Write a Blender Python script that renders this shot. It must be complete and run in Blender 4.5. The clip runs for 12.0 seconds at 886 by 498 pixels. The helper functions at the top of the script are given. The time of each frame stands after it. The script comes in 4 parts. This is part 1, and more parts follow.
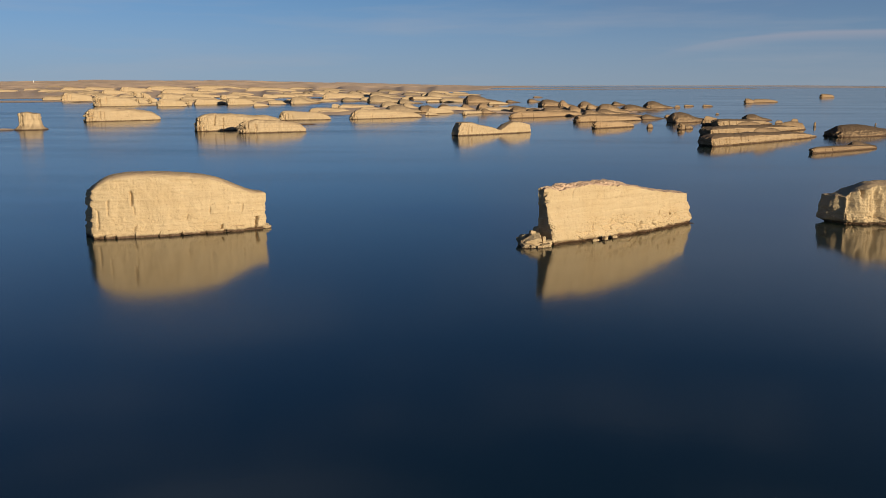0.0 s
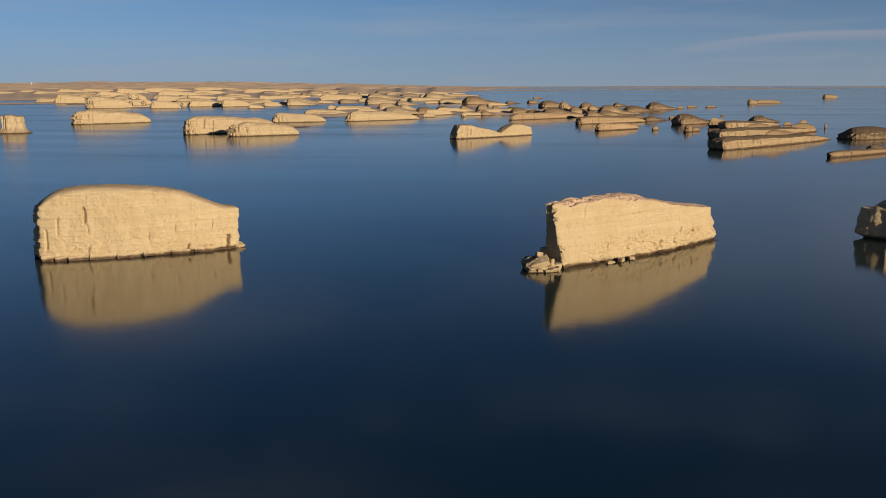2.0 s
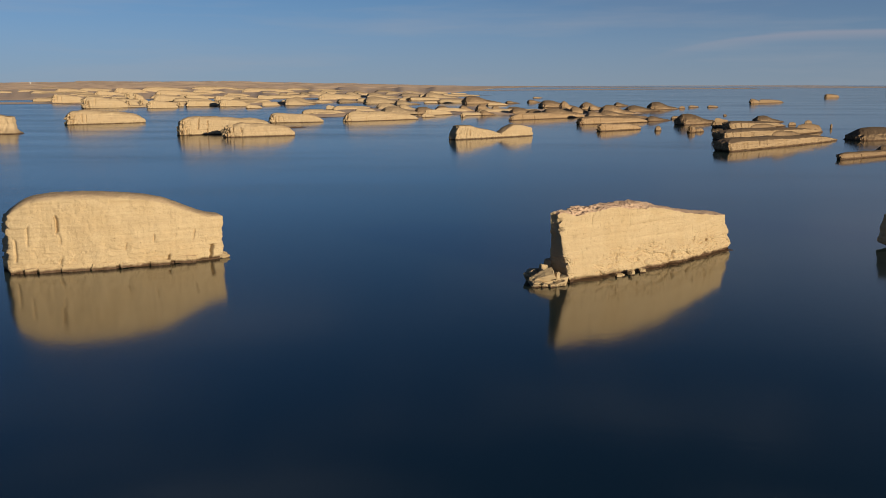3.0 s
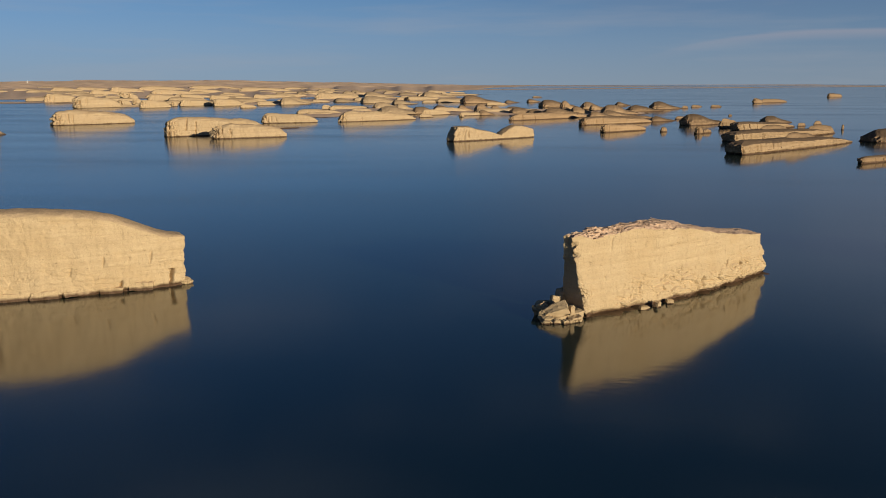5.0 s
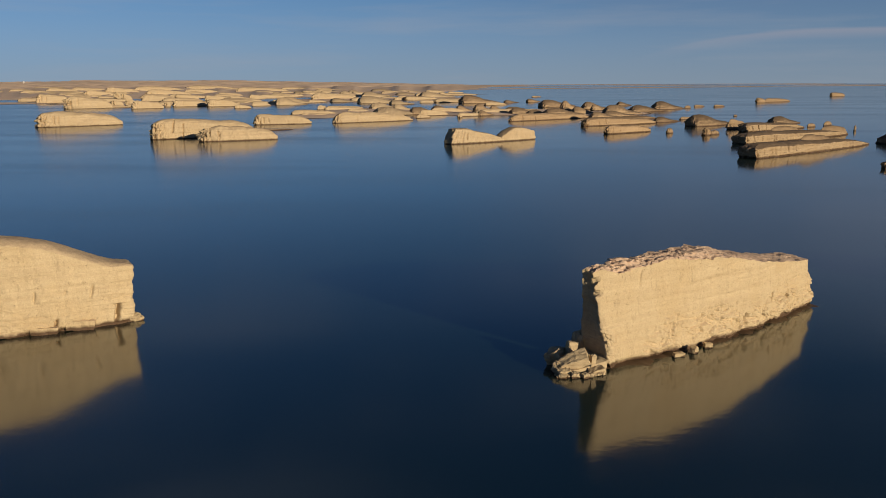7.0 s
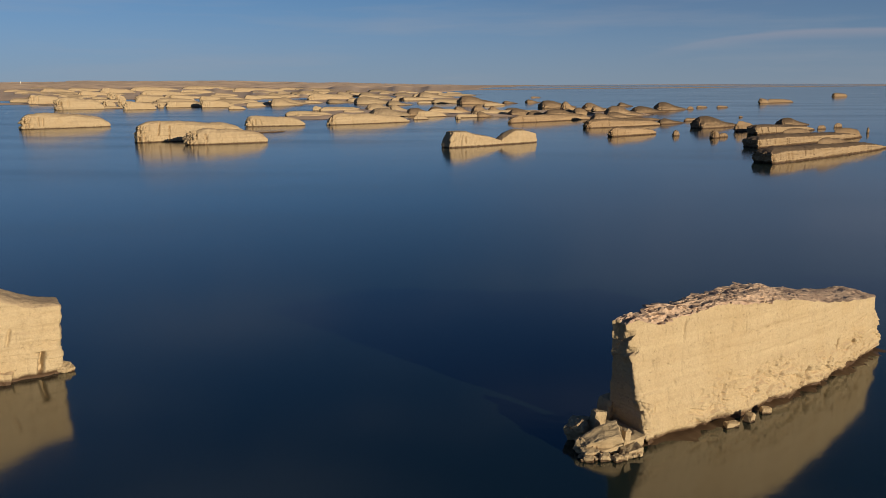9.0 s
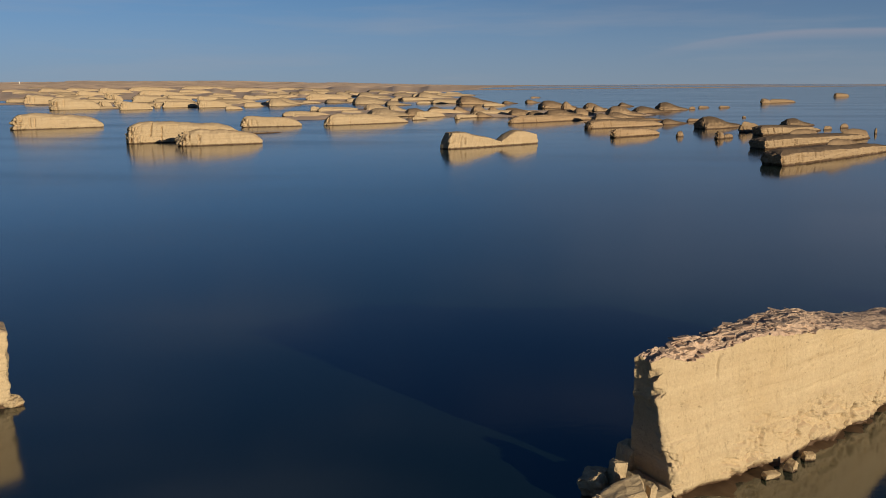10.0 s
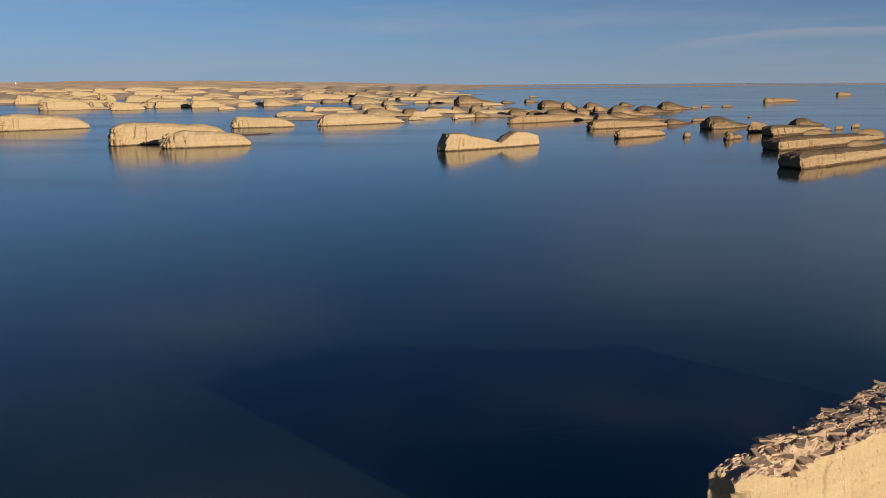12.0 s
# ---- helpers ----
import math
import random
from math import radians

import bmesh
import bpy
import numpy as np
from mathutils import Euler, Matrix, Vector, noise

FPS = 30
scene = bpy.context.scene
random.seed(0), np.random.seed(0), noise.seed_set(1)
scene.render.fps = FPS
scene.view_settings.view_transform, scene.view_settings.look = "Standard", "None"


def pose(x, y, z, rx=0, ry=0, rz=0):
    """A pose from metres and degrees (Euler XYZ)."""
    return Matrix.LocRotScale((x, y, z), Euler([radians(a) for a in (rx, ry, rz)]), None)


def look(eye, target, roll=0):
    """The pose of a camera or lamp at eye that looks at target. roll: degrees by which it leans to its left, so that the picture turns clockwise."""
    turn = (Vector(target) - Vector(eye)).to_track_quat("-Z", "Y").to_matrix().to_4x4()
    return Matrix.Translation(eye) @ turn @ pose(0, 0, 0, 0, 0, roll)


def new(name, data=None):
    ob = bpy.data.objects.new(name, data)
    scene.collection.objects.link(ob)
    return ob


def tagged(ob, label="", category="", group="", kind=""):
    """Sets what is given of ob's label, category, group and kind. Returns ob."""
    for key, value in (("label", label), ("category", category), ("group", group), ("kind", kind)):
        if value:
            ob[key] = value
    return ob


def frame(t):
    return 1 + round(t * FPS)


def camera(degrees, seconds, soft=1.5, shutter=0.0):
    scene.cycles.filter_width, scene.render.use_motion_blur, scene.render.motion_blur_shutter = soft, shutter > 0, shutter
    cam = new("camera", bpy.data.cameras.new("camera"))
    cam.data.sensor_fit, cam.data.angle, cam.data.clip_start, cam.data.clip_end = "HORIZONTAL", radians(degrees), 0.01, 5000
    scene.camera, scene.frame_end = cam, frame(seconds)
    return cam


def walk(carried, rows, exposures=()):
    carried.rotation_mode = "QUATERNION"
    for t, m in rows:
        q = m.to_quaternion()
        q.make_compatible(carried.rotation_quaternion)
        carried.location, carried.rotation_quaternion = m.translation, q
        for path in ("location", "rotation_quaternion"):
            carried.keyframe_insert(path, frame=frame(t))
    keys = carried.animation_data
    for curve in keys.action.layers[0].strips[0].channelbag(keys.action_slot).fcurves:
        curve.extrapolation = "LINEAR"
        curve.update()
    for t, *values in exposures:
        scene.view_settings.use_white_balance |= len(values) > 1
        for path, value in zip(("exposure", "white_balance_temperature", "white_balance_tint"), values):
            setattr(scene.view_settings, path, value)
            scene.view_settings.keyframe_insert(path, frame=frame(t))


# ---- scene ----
cam = camera(56.0, 12.0, soft=0.6)
PATH = [
    (0, (2.628, -13.588, 17.675), (2.538, -11.629, 17.284), -0.1),
    (0.5, (2.665, -10.689, 17.689), (2.574, -8.729, 17.299), -0.2),
    (1, (2.655, -7.76, 17.688), (2.565, -5.8, 17.298), -0.2),
    (1.5, (2.628, -4.887, 17.695), (2.539, -2.928, 17.306), -0.2),
    (2, (2.621, -2.032, 17.693), (2.532, -0.072, 17.304), -0.2),
    (2.5, (2.611, 0.839, 17.702), (2.522, 2.799, 17.313), -0.2),
    (3, (2.587, 3.7, 17.722), (2.499, 5.66, 17.332), -0.2),
    (5, (2.426, 15.128, 17.817), (2.341, 17.087, 17.425), -0.2),
    (5.5, (2.408, 17.999, 17.849), (2.323, 19.958, 17.457), -0.2),
    (6, (2.356, 20.857, 17.895), (2.273, 22.817, 17.502), -0.3),
    (6.5, (2.316, 23.688, 17.92), (2.234, 25.647, 17.528), -0.3),
    (7, (2.283, 26.578, 17.947), (2.201, 28.537, 17.554), -0.3),
    (9, (2.092, 37.994, 17.963), (2.014, 39.953, 17.571), -0.3),
    (9.5, (2.109, 41.028, 17.921), (2.031, 42.988, 17.528), -0.4),
    (10, (2.091, 44.048, 17.84), (2.014, 46.008, 17.448), -0.3),
    (10.5, (2.044, 46.991, 17.763), (1.968, 48.951, 17.371), -0.4),
    (11, (2.019, 49.829, 17.683), (1.944, 51.789, 17.291), -0.4),
    (11.5, (2.012, 52.647, 17.634), (1.938, 54.607, 17.241), -0.4),
    (12, (1.993, 55.467, 17.604), (1.92, 57.427, 17.211), -0.4),
]
walk(cam, [(t, look(eye, target, roll)) for t, eye, target, roll in PATH], exposures=((0.0, 0.32, 6620, 10), (1.5, 0.25, 6620, 10), (5.0, 0.17, 6580, 10), (9.5, 0.10, 6500, 10),
                                                                                             (11.0, 0.15, 6500, 10), (12.0, 0.32, 6500, 10)))

# ---------------------------------------------------------------- light
SUN_AZ = 135.0          # degrees from +y clockwise: low sun behind the viewer, to the right
SUN_EL = 10.7
world = bpy.data.worlds.new("sky")
scene.world = world
world.use_nodes = True
wn, wl = world.node_tree.nodes, world.node_tree.links
wn.clear()
w_out = wn.new("ShaderNodeOutputWorld")
w_bg = wn.new("ShaderNodeBackground")
w_bg.inputs["Strength"].default_value = 0.09
sky = wn.new("ShaderNodeTexSky")
sky.sky_type = "NISHITA"
sky.sun_disc = False
sky.sun_elevation = radians(SUN_EL)
sky.sun_rotation = radians(SUN_AZ)
sky.altitude = 2800
sky.air_density = 1.0
sky.dust_density = 0.8
sky.ozone_density = 2.2
w_tc = wn.new("ShaderNodeTexCoord")
w_sep = wn.new("ShaderNodeSeparateXYZ")
w_max = wn.new("ShaderNodeMath")
w_max.operation = "MULTIPLY_ADD"       # a hazy day: the clear blue reaches down almost to the skyline
w_max.use_clamp = True
w_max.inputs[1].default_value = 0.90
w_max.inputs[2].default_value = 0.13
w_com = wn.new("ShaderNodeCombineXYZ")
wl.new(w_tc.outputs["Generated"], w_sep.inputs[0])
wl.new(w_sep.outputs["Z"], w_max.inputs[0])
wl.new(w_sep.outputs["X"], w_com.inputs["X"])
wl.new(w_sep.outputs["Y"], w_com.inputs["Y"])
wl.new(w_max.outputs[0], w_com.inputs["Z"])
wl.new(w_com.outputs[0], sky.inputs["Vector"])
# thin streaks of high cloud
w_map = wn.new("ShaderNodeMapping")
w_map.inputs["Scale"].default_value = (1.6, 1.6, 17.0)
w_map.inputs["Rotation"].default_value = (0.0, 0.02, 0.0)
w_noise = wn.new("ShaderNodeTexNoise")
w_noise.inputs["Scale"].default_value = 1.5
w_noise.inputs["Detail"].default_value = 6.0
w_noise.inputs["Roughness"].default_value = 0.55
w_ramp = wn.new("ShaderNodeMapRange")
w_ramp.inputs["From Min"].default_value = 0.5
w_ramp.inputs["From Max"].default_value = 0.75
w_ramp.inputs["To Max"].default_value = 0.35
w_mix = wn.new("ShaderNodeMix")
w_mix.data_type = "RGBA"
w_mix.inputs["B"].default_value = (3.4, 3.5, 3.9, 1)
wl.new(w_tc.outputs["Generated"], w_map.inputs["Vector"])
wl.new(w_map.outputs[0], w_noise.inputs["Vector"])
wl.new(w_noise.outputs["Fac"], w_ramp.inputs["Value"])
wl.new(w_ramp.outputs["Result"], w_mix.inputs["Factor"])
w_haze = wn.new("ShaderNodeMapRange")
w_haze.interpolation_type = "SMOOTHSTEP"
w_haze.inputs["From Min"].default_value = 0.12
w_haze.inputs["From Max"].default_value = -0.03
w_haze.inputs["To Max"].default_value = 0.75
w_hmix = wn.new("ShaderNodeMix")
w_hmix.data_type = "RGBA"
w_hmix.inputs["B"].default_value = (2.8, 2.75, 3.05, 1)
wl.new(w_sep.outputs["Z"], w_haze.inputs["Value"])
wl.new(w_haze.outputs["Result"], w_hmix.inputs["Factor"])
wl.new(sky.outputs["Color"], w_hmix.inputs["A"])
w_deep = wn.new("ShaderNodeMapRange")
w_deep.interpolation_type = "SMOOTHSTEP"
w_deep.inputs["From Min"].default_value = -0.03
w_deep.inputs["From Max"].default_value = 0.46
w_tone = wn.new("ShaderNodeMix")
w_tone.data_type = "RGBA"
w_tone.inputs["A"].default_value = (0.865, 0.975, 1.0, 1)
w_tone.inputs["B"].default_value = (0.09, 0.295, 0.51, 1)
wl.new(w_deep.outputs["Result"], w_tone.inputs["Factor"])
w_dim = wn.new("ShaderNodeMix")
w_dim.data_type = "RGBA"
w_dim.blend_type = "MULTIPLY"
w_dim.inputs["Factor"].default_value = 1.0
wl.new(w_sep.outputs["Z"], w_deep.inputs["Value"])
wl.new(w_hmix.outputs["Result"], w_dim.inputs["A"])
wl.new(w_tone.outputs["Result"], w_dim.inputs["B"])
# a broad grey veil of cloud in the eastern half
w_vmap = wn.new("ShaderNodeMapping")
w_vmap.inputs["Scale"].default_value = (2.2, 2.2, 7.0)
w_vmap.inputs["Location"].default_value = (0.35, 0.0, 0.2)
w_vnoise = wn.new("ShaderNodeTexNoise")
w_vnoise.inputs["Scale"].default_value = 1.3
w_vnoise.inputs["Detail"].default_value = 4.0
w_veil = wn.new("ShaderNodeMapRange")
w_veil.inputs["From Min"].default_value = 0.22
w_veil.inputs["From Max"].default_value = 0.60
w_veil.inputs["To Max"].default_value = 0.95
w_east = wn.new("ShaderNodeMapRange")
w_east.interpolation_type = "SMOOTHSTEP"
w_east.inputs["From Min"].default_value = -0.05
w_east.inputs["From Max"].default_value = 0.15
w_vmul = wn.new("ShaderNodeMath")
w_vmul.operation = "MULTIPLY"
w_vmix = wn.new("ShaderNodeMix")
w_vmix.data_type = "RGBA"
w_vmix.inputs["B"].default_value = (1.58, 2.1, 3.15, 1)
wl.new(w_tc.outputs["Generated"], w_vmap.inputs["Vector"])
wl.new(w_vmap.outputs[0], w_vnoise.inputs["Vector"])
wl.new(w_vnoise.outputs["Fac"], w_veil.inputs["Value"])
wl.new(w_sep.outputs["X"], w_east.inputs["Value"])
wl.new(w_veil.outputs["Result"], w_vmul.inputs[0])
wl.new(w_east.outputs["Result"], w_vmul.inputs[1])
w_vtop = wn.new("ShaderNodeMapRange")
w_vtop.interpolation_type = "SMOOTHSTEP"
w_vtop.inputs["From Min"].default_value = 0.31
w_vtop.inputs["From Max"].default_value = 0.16
w_vmul2 = wn.new("ShaderNodeMath")
w_vmul2.operation = "MULTIPLY"
wl.new(w_sep.outputs["Z"], w_vtop.inputs["Value"])
wl.new(w_vmul.outputs[0], w_vmul2.inputs[0])
wl.new(w_vtop.outputs["Result"], w_vmul2.inputs[1])
w_vlow = wn.new("ShaderNodeMapRange")      # it hangs well above the skyline
w_vlow.interpolation_type = "SMOOTHSTEP"
w_vlow.inputs["From Min"].default_value = 0.04
w_vlow.inputs["From Max"].default_value = 0.15
w_vmul3 = wn.new("ShaderNodeMath")
w_vmul3.operation = "MULTIPLY"
wl.new(w_sep.outputs["Z"], w_vlow.inputs["Value"])
wl.new(w_vmul2.outputs[0], w_vmul3.inputs[0])
wl.new(w_vlow.outputs["Result"], w_vmul3.inputs[1])
wl.new(w_vmul3.outputs[0], w_vmix.inputs["Factor"])
wl.new(w_dim.outputs["Result"], w_vmix.inputs["A"])
wl.new(w_vmix.outputs["Result"], w_mix.inputs["A"])
# one long pink streak low in the east, rising to the south
def w_math(op, a, b):
    node = wn.new("ShaderNodeMath")
    node.operation = op
    for i, v in enumerate((a, b)):
        if isinstance(v, (int, float)):
            node.inputs[i].default_value = v
        else:
            wl.new(v, node.inputs[i])
    return node.outputs[0]


def w_range(value, lo, hi, to_lo=0.0, to_hi=1.0):
    node = wn.new("ShaderNodeMapRange")
    node.interpolation_type = "SMOOTHSTEP"
    for key, v in (("From Min", lo), ("From Max", hi), ("To Min", to_lo), ("To Max", to_hi)):
        node.inputs[key].default_value = v
    wl.new(value, node.inputs["Value"])
    return node.outputs["Result"]


w_drop = w_math("MAXIMUM", w_math("SUBTRACT", 0.37, w_sep.outputs["X"]), 0.0)
w_line = w_math("SUBTRACT", 0.0508, w_math("MULTIPLY", w_math("MULTIPLY", w_drop, w_drop), 0.75))
w_line = w_math("ADD", w_line, w_math("MULTIPLY", w_math("SUBTRACT", w_noise.outputs["Fac"], 0.5), 0.012))
w_off = w_math("SUBTRACT", w_sep.outputs["Z"], w_line)
w_band = w_math("MULTIPLY", w_range(w_off, -0.010, 0.002), w_range(w_off, 0.005, 0.001))
w_band = w_math("MULTIPLY", w_band, w_range(w_sep.outputs["X"], 0.16, 0.36, 0.0, 0.36))
w_pink = wn.new("ShaderNodeMix")
w_pink.data_type = "RGBA"
w_pink.inputs["B"].default_value = (3.9, 3.5, 3.8, 1)
wl.new(w_band, w_pink.inputs["Factor"])
wl.new(w_mix.outputs["Result"], w_pink.inputs["A"])
wl.new(w_pink.outputs["Result"], w_bg.inputs["Color"])
wl.new(w_bg.outputs[0], w_out.inputs["Surface"])

sun = new("sun", bpy.data.lights.new("sun", "SUN"))
sun.data.energy = 4.5
sun.data.angle = radians(0.55)
sun.data.color = (1.0, 0.86, 0.63)
az, el = radians(SUN_AZ), radians(SUN_EL)
sun_dir = Vector((math.sin(az) * math.cos(el), math.cos(az) * math.cos(el), math.sin(el)))
sun.matrix_world = look(sun_dir * 100, (0, 0, 0))


# ---------------------------------------------------------------- materials
class Mat:
    """A node material under construction."""

    def __init__(self, name):
        self.m = bpy.data.materials.new(name)
        self.m.use_nodes = True
        self.n, self.l = self.m.node_tree.nodes, self.m.node_tree.links
        self.bsdf = self.n["Principled BSDF"]
        self.pos = self.n.new("ShaderNodeNewGeometry").outputs["Position"]

    def scaled(self, scale, rot=0.0):
        node = self.n.new("ShaderNodeMapping")
        node.inputs["Scale"].default_value = scale
        node.inputs["Rotation"].default_value = (0, 0, radians(rot))
        self.l.new(self.pos, node.inputs["Vector"])
        return node.outputs[0]

    def noise(self, scale, detail=4.0, rough=0.55, vec=None, distortion=0.0):
        node = self.n.new("ShaderNodeTexNoise")
        node.inputs["Scale"].default_value = scale
        node.inputs["Detail"].default_value = detail
        node.inputs["Roughness"].default_value = rough
        node.inputs["Distortion"].default_value = distortion
        self.l.new(vec or self.pos, node.inputs["Vector"])
        return node.outputs["Fac"]

    def remap(self, value, lo, hi, to_lo=0.0, to_hi=1.0):
        node = self.n.new("ShaderNodeMapRange")
        for key, v in (("From Min", lo), ("From Max", hi), ("To Min", to_lo), ("To Max", to_hi)):
            node.inputs[key].default_value = v
        self.l.new(value, node.inputs["Value"])
        return node.outputs["Result"]

    def math(self, op, a, b):
        node = self.n.new("ShaderNodeMath")
        node.operation = op
        for i, v in enumerate((a, b)):
            if isinstance(v, (int, float)):
                node.inputs[i].default_value = v
            else:
                self.l.new(v, node.inputs[i])
        return node.outputs[0]

    def mix(self, fac, a, b, mode="MIX"):
        node = self.n.new("ShaderNodeMix")
        node.data_type = "RGBA"
        node.blend_type = mode
        for key, v in (("Factor", fac), ("A", a), ("B", b)):
            if isinstance(v, tuple):
                node.inputs[key].default_value = (*v, 1) if len(v) == 3 else v
            elif isinstance(v, (int, float)):
                node.inputs[key].default_value = v
            else:
                self.l.new(v, node.inputs[key])
        return node.outputs["Result"]

    def bump(self, height, strength, distance, before=None):
        node = self.n.new("ShaderNodeBump")
        node.inputs["Distance"].default_value = distance
        if isinstance(strength, (int, float)):
            node.inputs["Strength"].default_value = strength
        else:
            self.l.new(strength, node.inputs["Strength"])
        self.l.new(height, node.inputs["Height"])
        if before is not None:
            self.l.new(before, node.inputs["Normal"])
        return node.outputs["Normal"]

    def height(self):
        node = self.n.new("ShaderNodeSeparateXYZ")
        self.l.new(self.pos, node.inputs[0])
        return node.outputs["Z"]

    def east(self):
        node = self.n.new("ShaderNodeSeparateXYZ")
        self.l.new(self.pos, node.inputs[0])
        return node.outputs["X"]

    def done(self, color=None, rough=0.9, normal=None, spec=0.2):
        if color is not None:
            if isinstance(color, tuple):
                self.bsdf.inputs["Base Color"].default_value = (*color, 1)
            else:
                self.l.new(color, self.bsdf.inputs["Base Color"])
        if isinstance(rough, (int, float)):
            self.bsdf.inputs["Roughness"].default_value = rough
        else:
            self.l.new(rough, self.bsdf.inputs["Roughness"])
        if normal is not None:
            self.l.new(normal, self.bsdf.inputs["Normal"])
        self.bsdf.inputs["Specular IOR Level"].default_value = spec
        return self.m


def mudstone(name, pale, dark, wet_shade_line, fine=1.0, lumps=0.22, top=None, lies=(0.45, 0.95), speckle=1.0, spread=0.8, etched=1.0):
    """Layered lake mudstone: thin beds, patches, grain, a wet foot doubling as painted waterline shade."""
    m = Mat(name)
    patch = m.noise(0.35 * fine, 5.0, 0.6)
    beds = m.noise(1.0, 5.0, 0.65, m.scaled((0.10 * fine, 0.10 * fine, 2.6 * fine)))
    thin = m.noise(1.0, 3.0, 0.6, m.scaled((0.5 * fine, 0.5 * fine, 14.0 * fine)))
    grain = m.noise(9.0 * fine, 6.0, 0.7)
    col = m.mix(m.remap(beds, 0.35, 0.68), pale, dark)
    col = m.mix(m.remap(patch, 0.45, 0.75, 0.0, 0.55), col, tuple(c * f for c, f in zip(pale, (0.86, 0.80, 0.70))))
    col = m.mix(m.remap(grain, 0.3, 0.62, 0.34 * speckle, 0.0), col, tuple(c * 0.45 for c in dark))
    # small pits: the dark of each hole is put into the colour, its depth into the bump
    pits = m.noise(3.2 * fine, 3.0, 0.7, m.scaled((1.0, 1.0, 1.6)))
    col = m.mix(m.remap(pits, 0.66, 0.74, 0.0, 0.6 * speckle), col, tuple(c * 0.35 for c in dark))
    # fine broken cracks
    warp = m.n.new("ShaderNodeVectorMath")
    warp.operation = "MULTIPLY_ADD"
    wob = m.n.new("ShaderNodeTexNoise")
    wob.inputs["Scale"].default_value = 1.1 * fine
    wob.inputs["Detail"].default_value = 4.0
    m.l.new(m.pos, wob.inputs["Vector"])
    m.l.new(wob.outputs["Color"], warp.inputs[0])
    warp.inputs[1].default_value = (1.3 / fine, 1.3 / fine, 1.3 / fine)
    m.l.new(m.scaled((1.0, 1.0, 1.25)), warp.inputs[2])
    cell = m.n.new("ShaderNodeTexVoronoi")
    cell.feature = "DISTANCE_TO_EDGE"
    cell.inputs["Scale"].default_value = 0.75 * fine
    m.l.new(warp.outputs[0], cell.inputs["Vector"])
    split = m.math("MULTIPLY", m.remap(cell.outputs["Distance"], 0.0, 0.03, 1.0, 0.0), m.remap(m.noise(0.6 * fine, 3.0), 0.58, 0.68))
    col = m.mix(m.math("MULTIPLY", split, 0.22), col, tuple(c * 0.3 for c in dark))
    # upright hairline shadows, darkened into the colour here and bumped below
    hatch = m.noise(1.0, 4.0, 0.7, m.scaled((2.6 * fine, 2.6 * fine, 0.7 * fine)))
    col = m.mix(m.remap(hatch, 0.60, 0.72, 0.0, 0.30 * etched), col, tuple(c * 0.45 for c in dark))
    if top:    # upward faces mix towards the top tint, broken by noise
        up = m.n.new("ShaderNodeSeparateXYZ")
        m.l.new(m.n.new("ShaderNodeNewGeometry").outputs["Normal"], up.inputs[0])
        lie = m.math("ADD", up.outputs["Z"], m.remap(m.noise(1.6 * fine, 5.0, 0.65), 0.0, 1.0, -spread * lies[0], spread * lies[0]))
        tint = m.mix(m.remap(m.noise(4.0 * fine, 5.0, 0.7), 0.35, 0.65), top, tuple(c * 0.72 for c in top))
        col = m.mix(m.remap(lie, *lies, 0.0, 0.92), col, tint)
    # wet stain at the foot; on far rocks it also paints the waterline shadow
    z = m.math("ADD", m.height(), m.remap(m.noise(1.4, 4.0), 0.0, 1.0, 0.22, -0.22))
    wet = m.remap(z, wet_shade_line * 0.4, wet_shade_line, 1.0, 0.0)
    col = m.mix(wet, col, (0.095, 0.056, 0.032))
    nrm = m.bump(m.noise(2.2 * fine, 8.0, 0.6), lumps, 0.30 / fine)
    nrm = m.bump(m.remap(pits, 0.60, 0.78, 0.0, -1.0), 0.6 * speckle, 0.12 / fine, nrm)
    nrm = m.bump(m.math("MULTIPLY", split, -1.0), 0.3, 0.06 / fine, nrm)
    nrm = m.bump(m.remap(hatch, 0.54, 0.74, 0.0, -1.0), 0.35 * etched, 0.10 / fine, nrm)
    nrm = m.bump(thin, 0.25, 0.06 / fine, nrm)
    nrm = m.bump(grain, 0.65 * speckle, 0.045 / fine, nrm)
    return m.done(col, m.remap(wet, 0.0, 1.0, 0.92, 0.55), nrm)


def crust(name, light, dark, fine=1.0):
    """Weathered salt-and-clay crust on the rock tops."""
    m = Mat(name)
    a = m.noise(0.8 * fine, 6.0, 0.65)
    b = m.noise(5.0 * fine, 6.0, 0.7)
    col = m.mix(m.remap(a, 0.35, 0.65), light, dark)
    col = m.mix(m.remap(b, 0.35, 0.65, 0.5, 0.0), col, tuple(c * 0.5 for c in dark))
    nrm = m.bump(m.noise(3.0 * fine, 8.0, 0.7), 0.6, 0.08 / fine)
    return m.done(col, 0.95, nrm)


def plain(name, color, rough=0.8):
    m = Mat(name)
    n = m.noise(3.0, 4.0)
    return m.done(m.mix(m.remap(n, 0.3, 0.7, 0.0, 0.3), color, tuple(c * 0.6 for c in color)), rough)


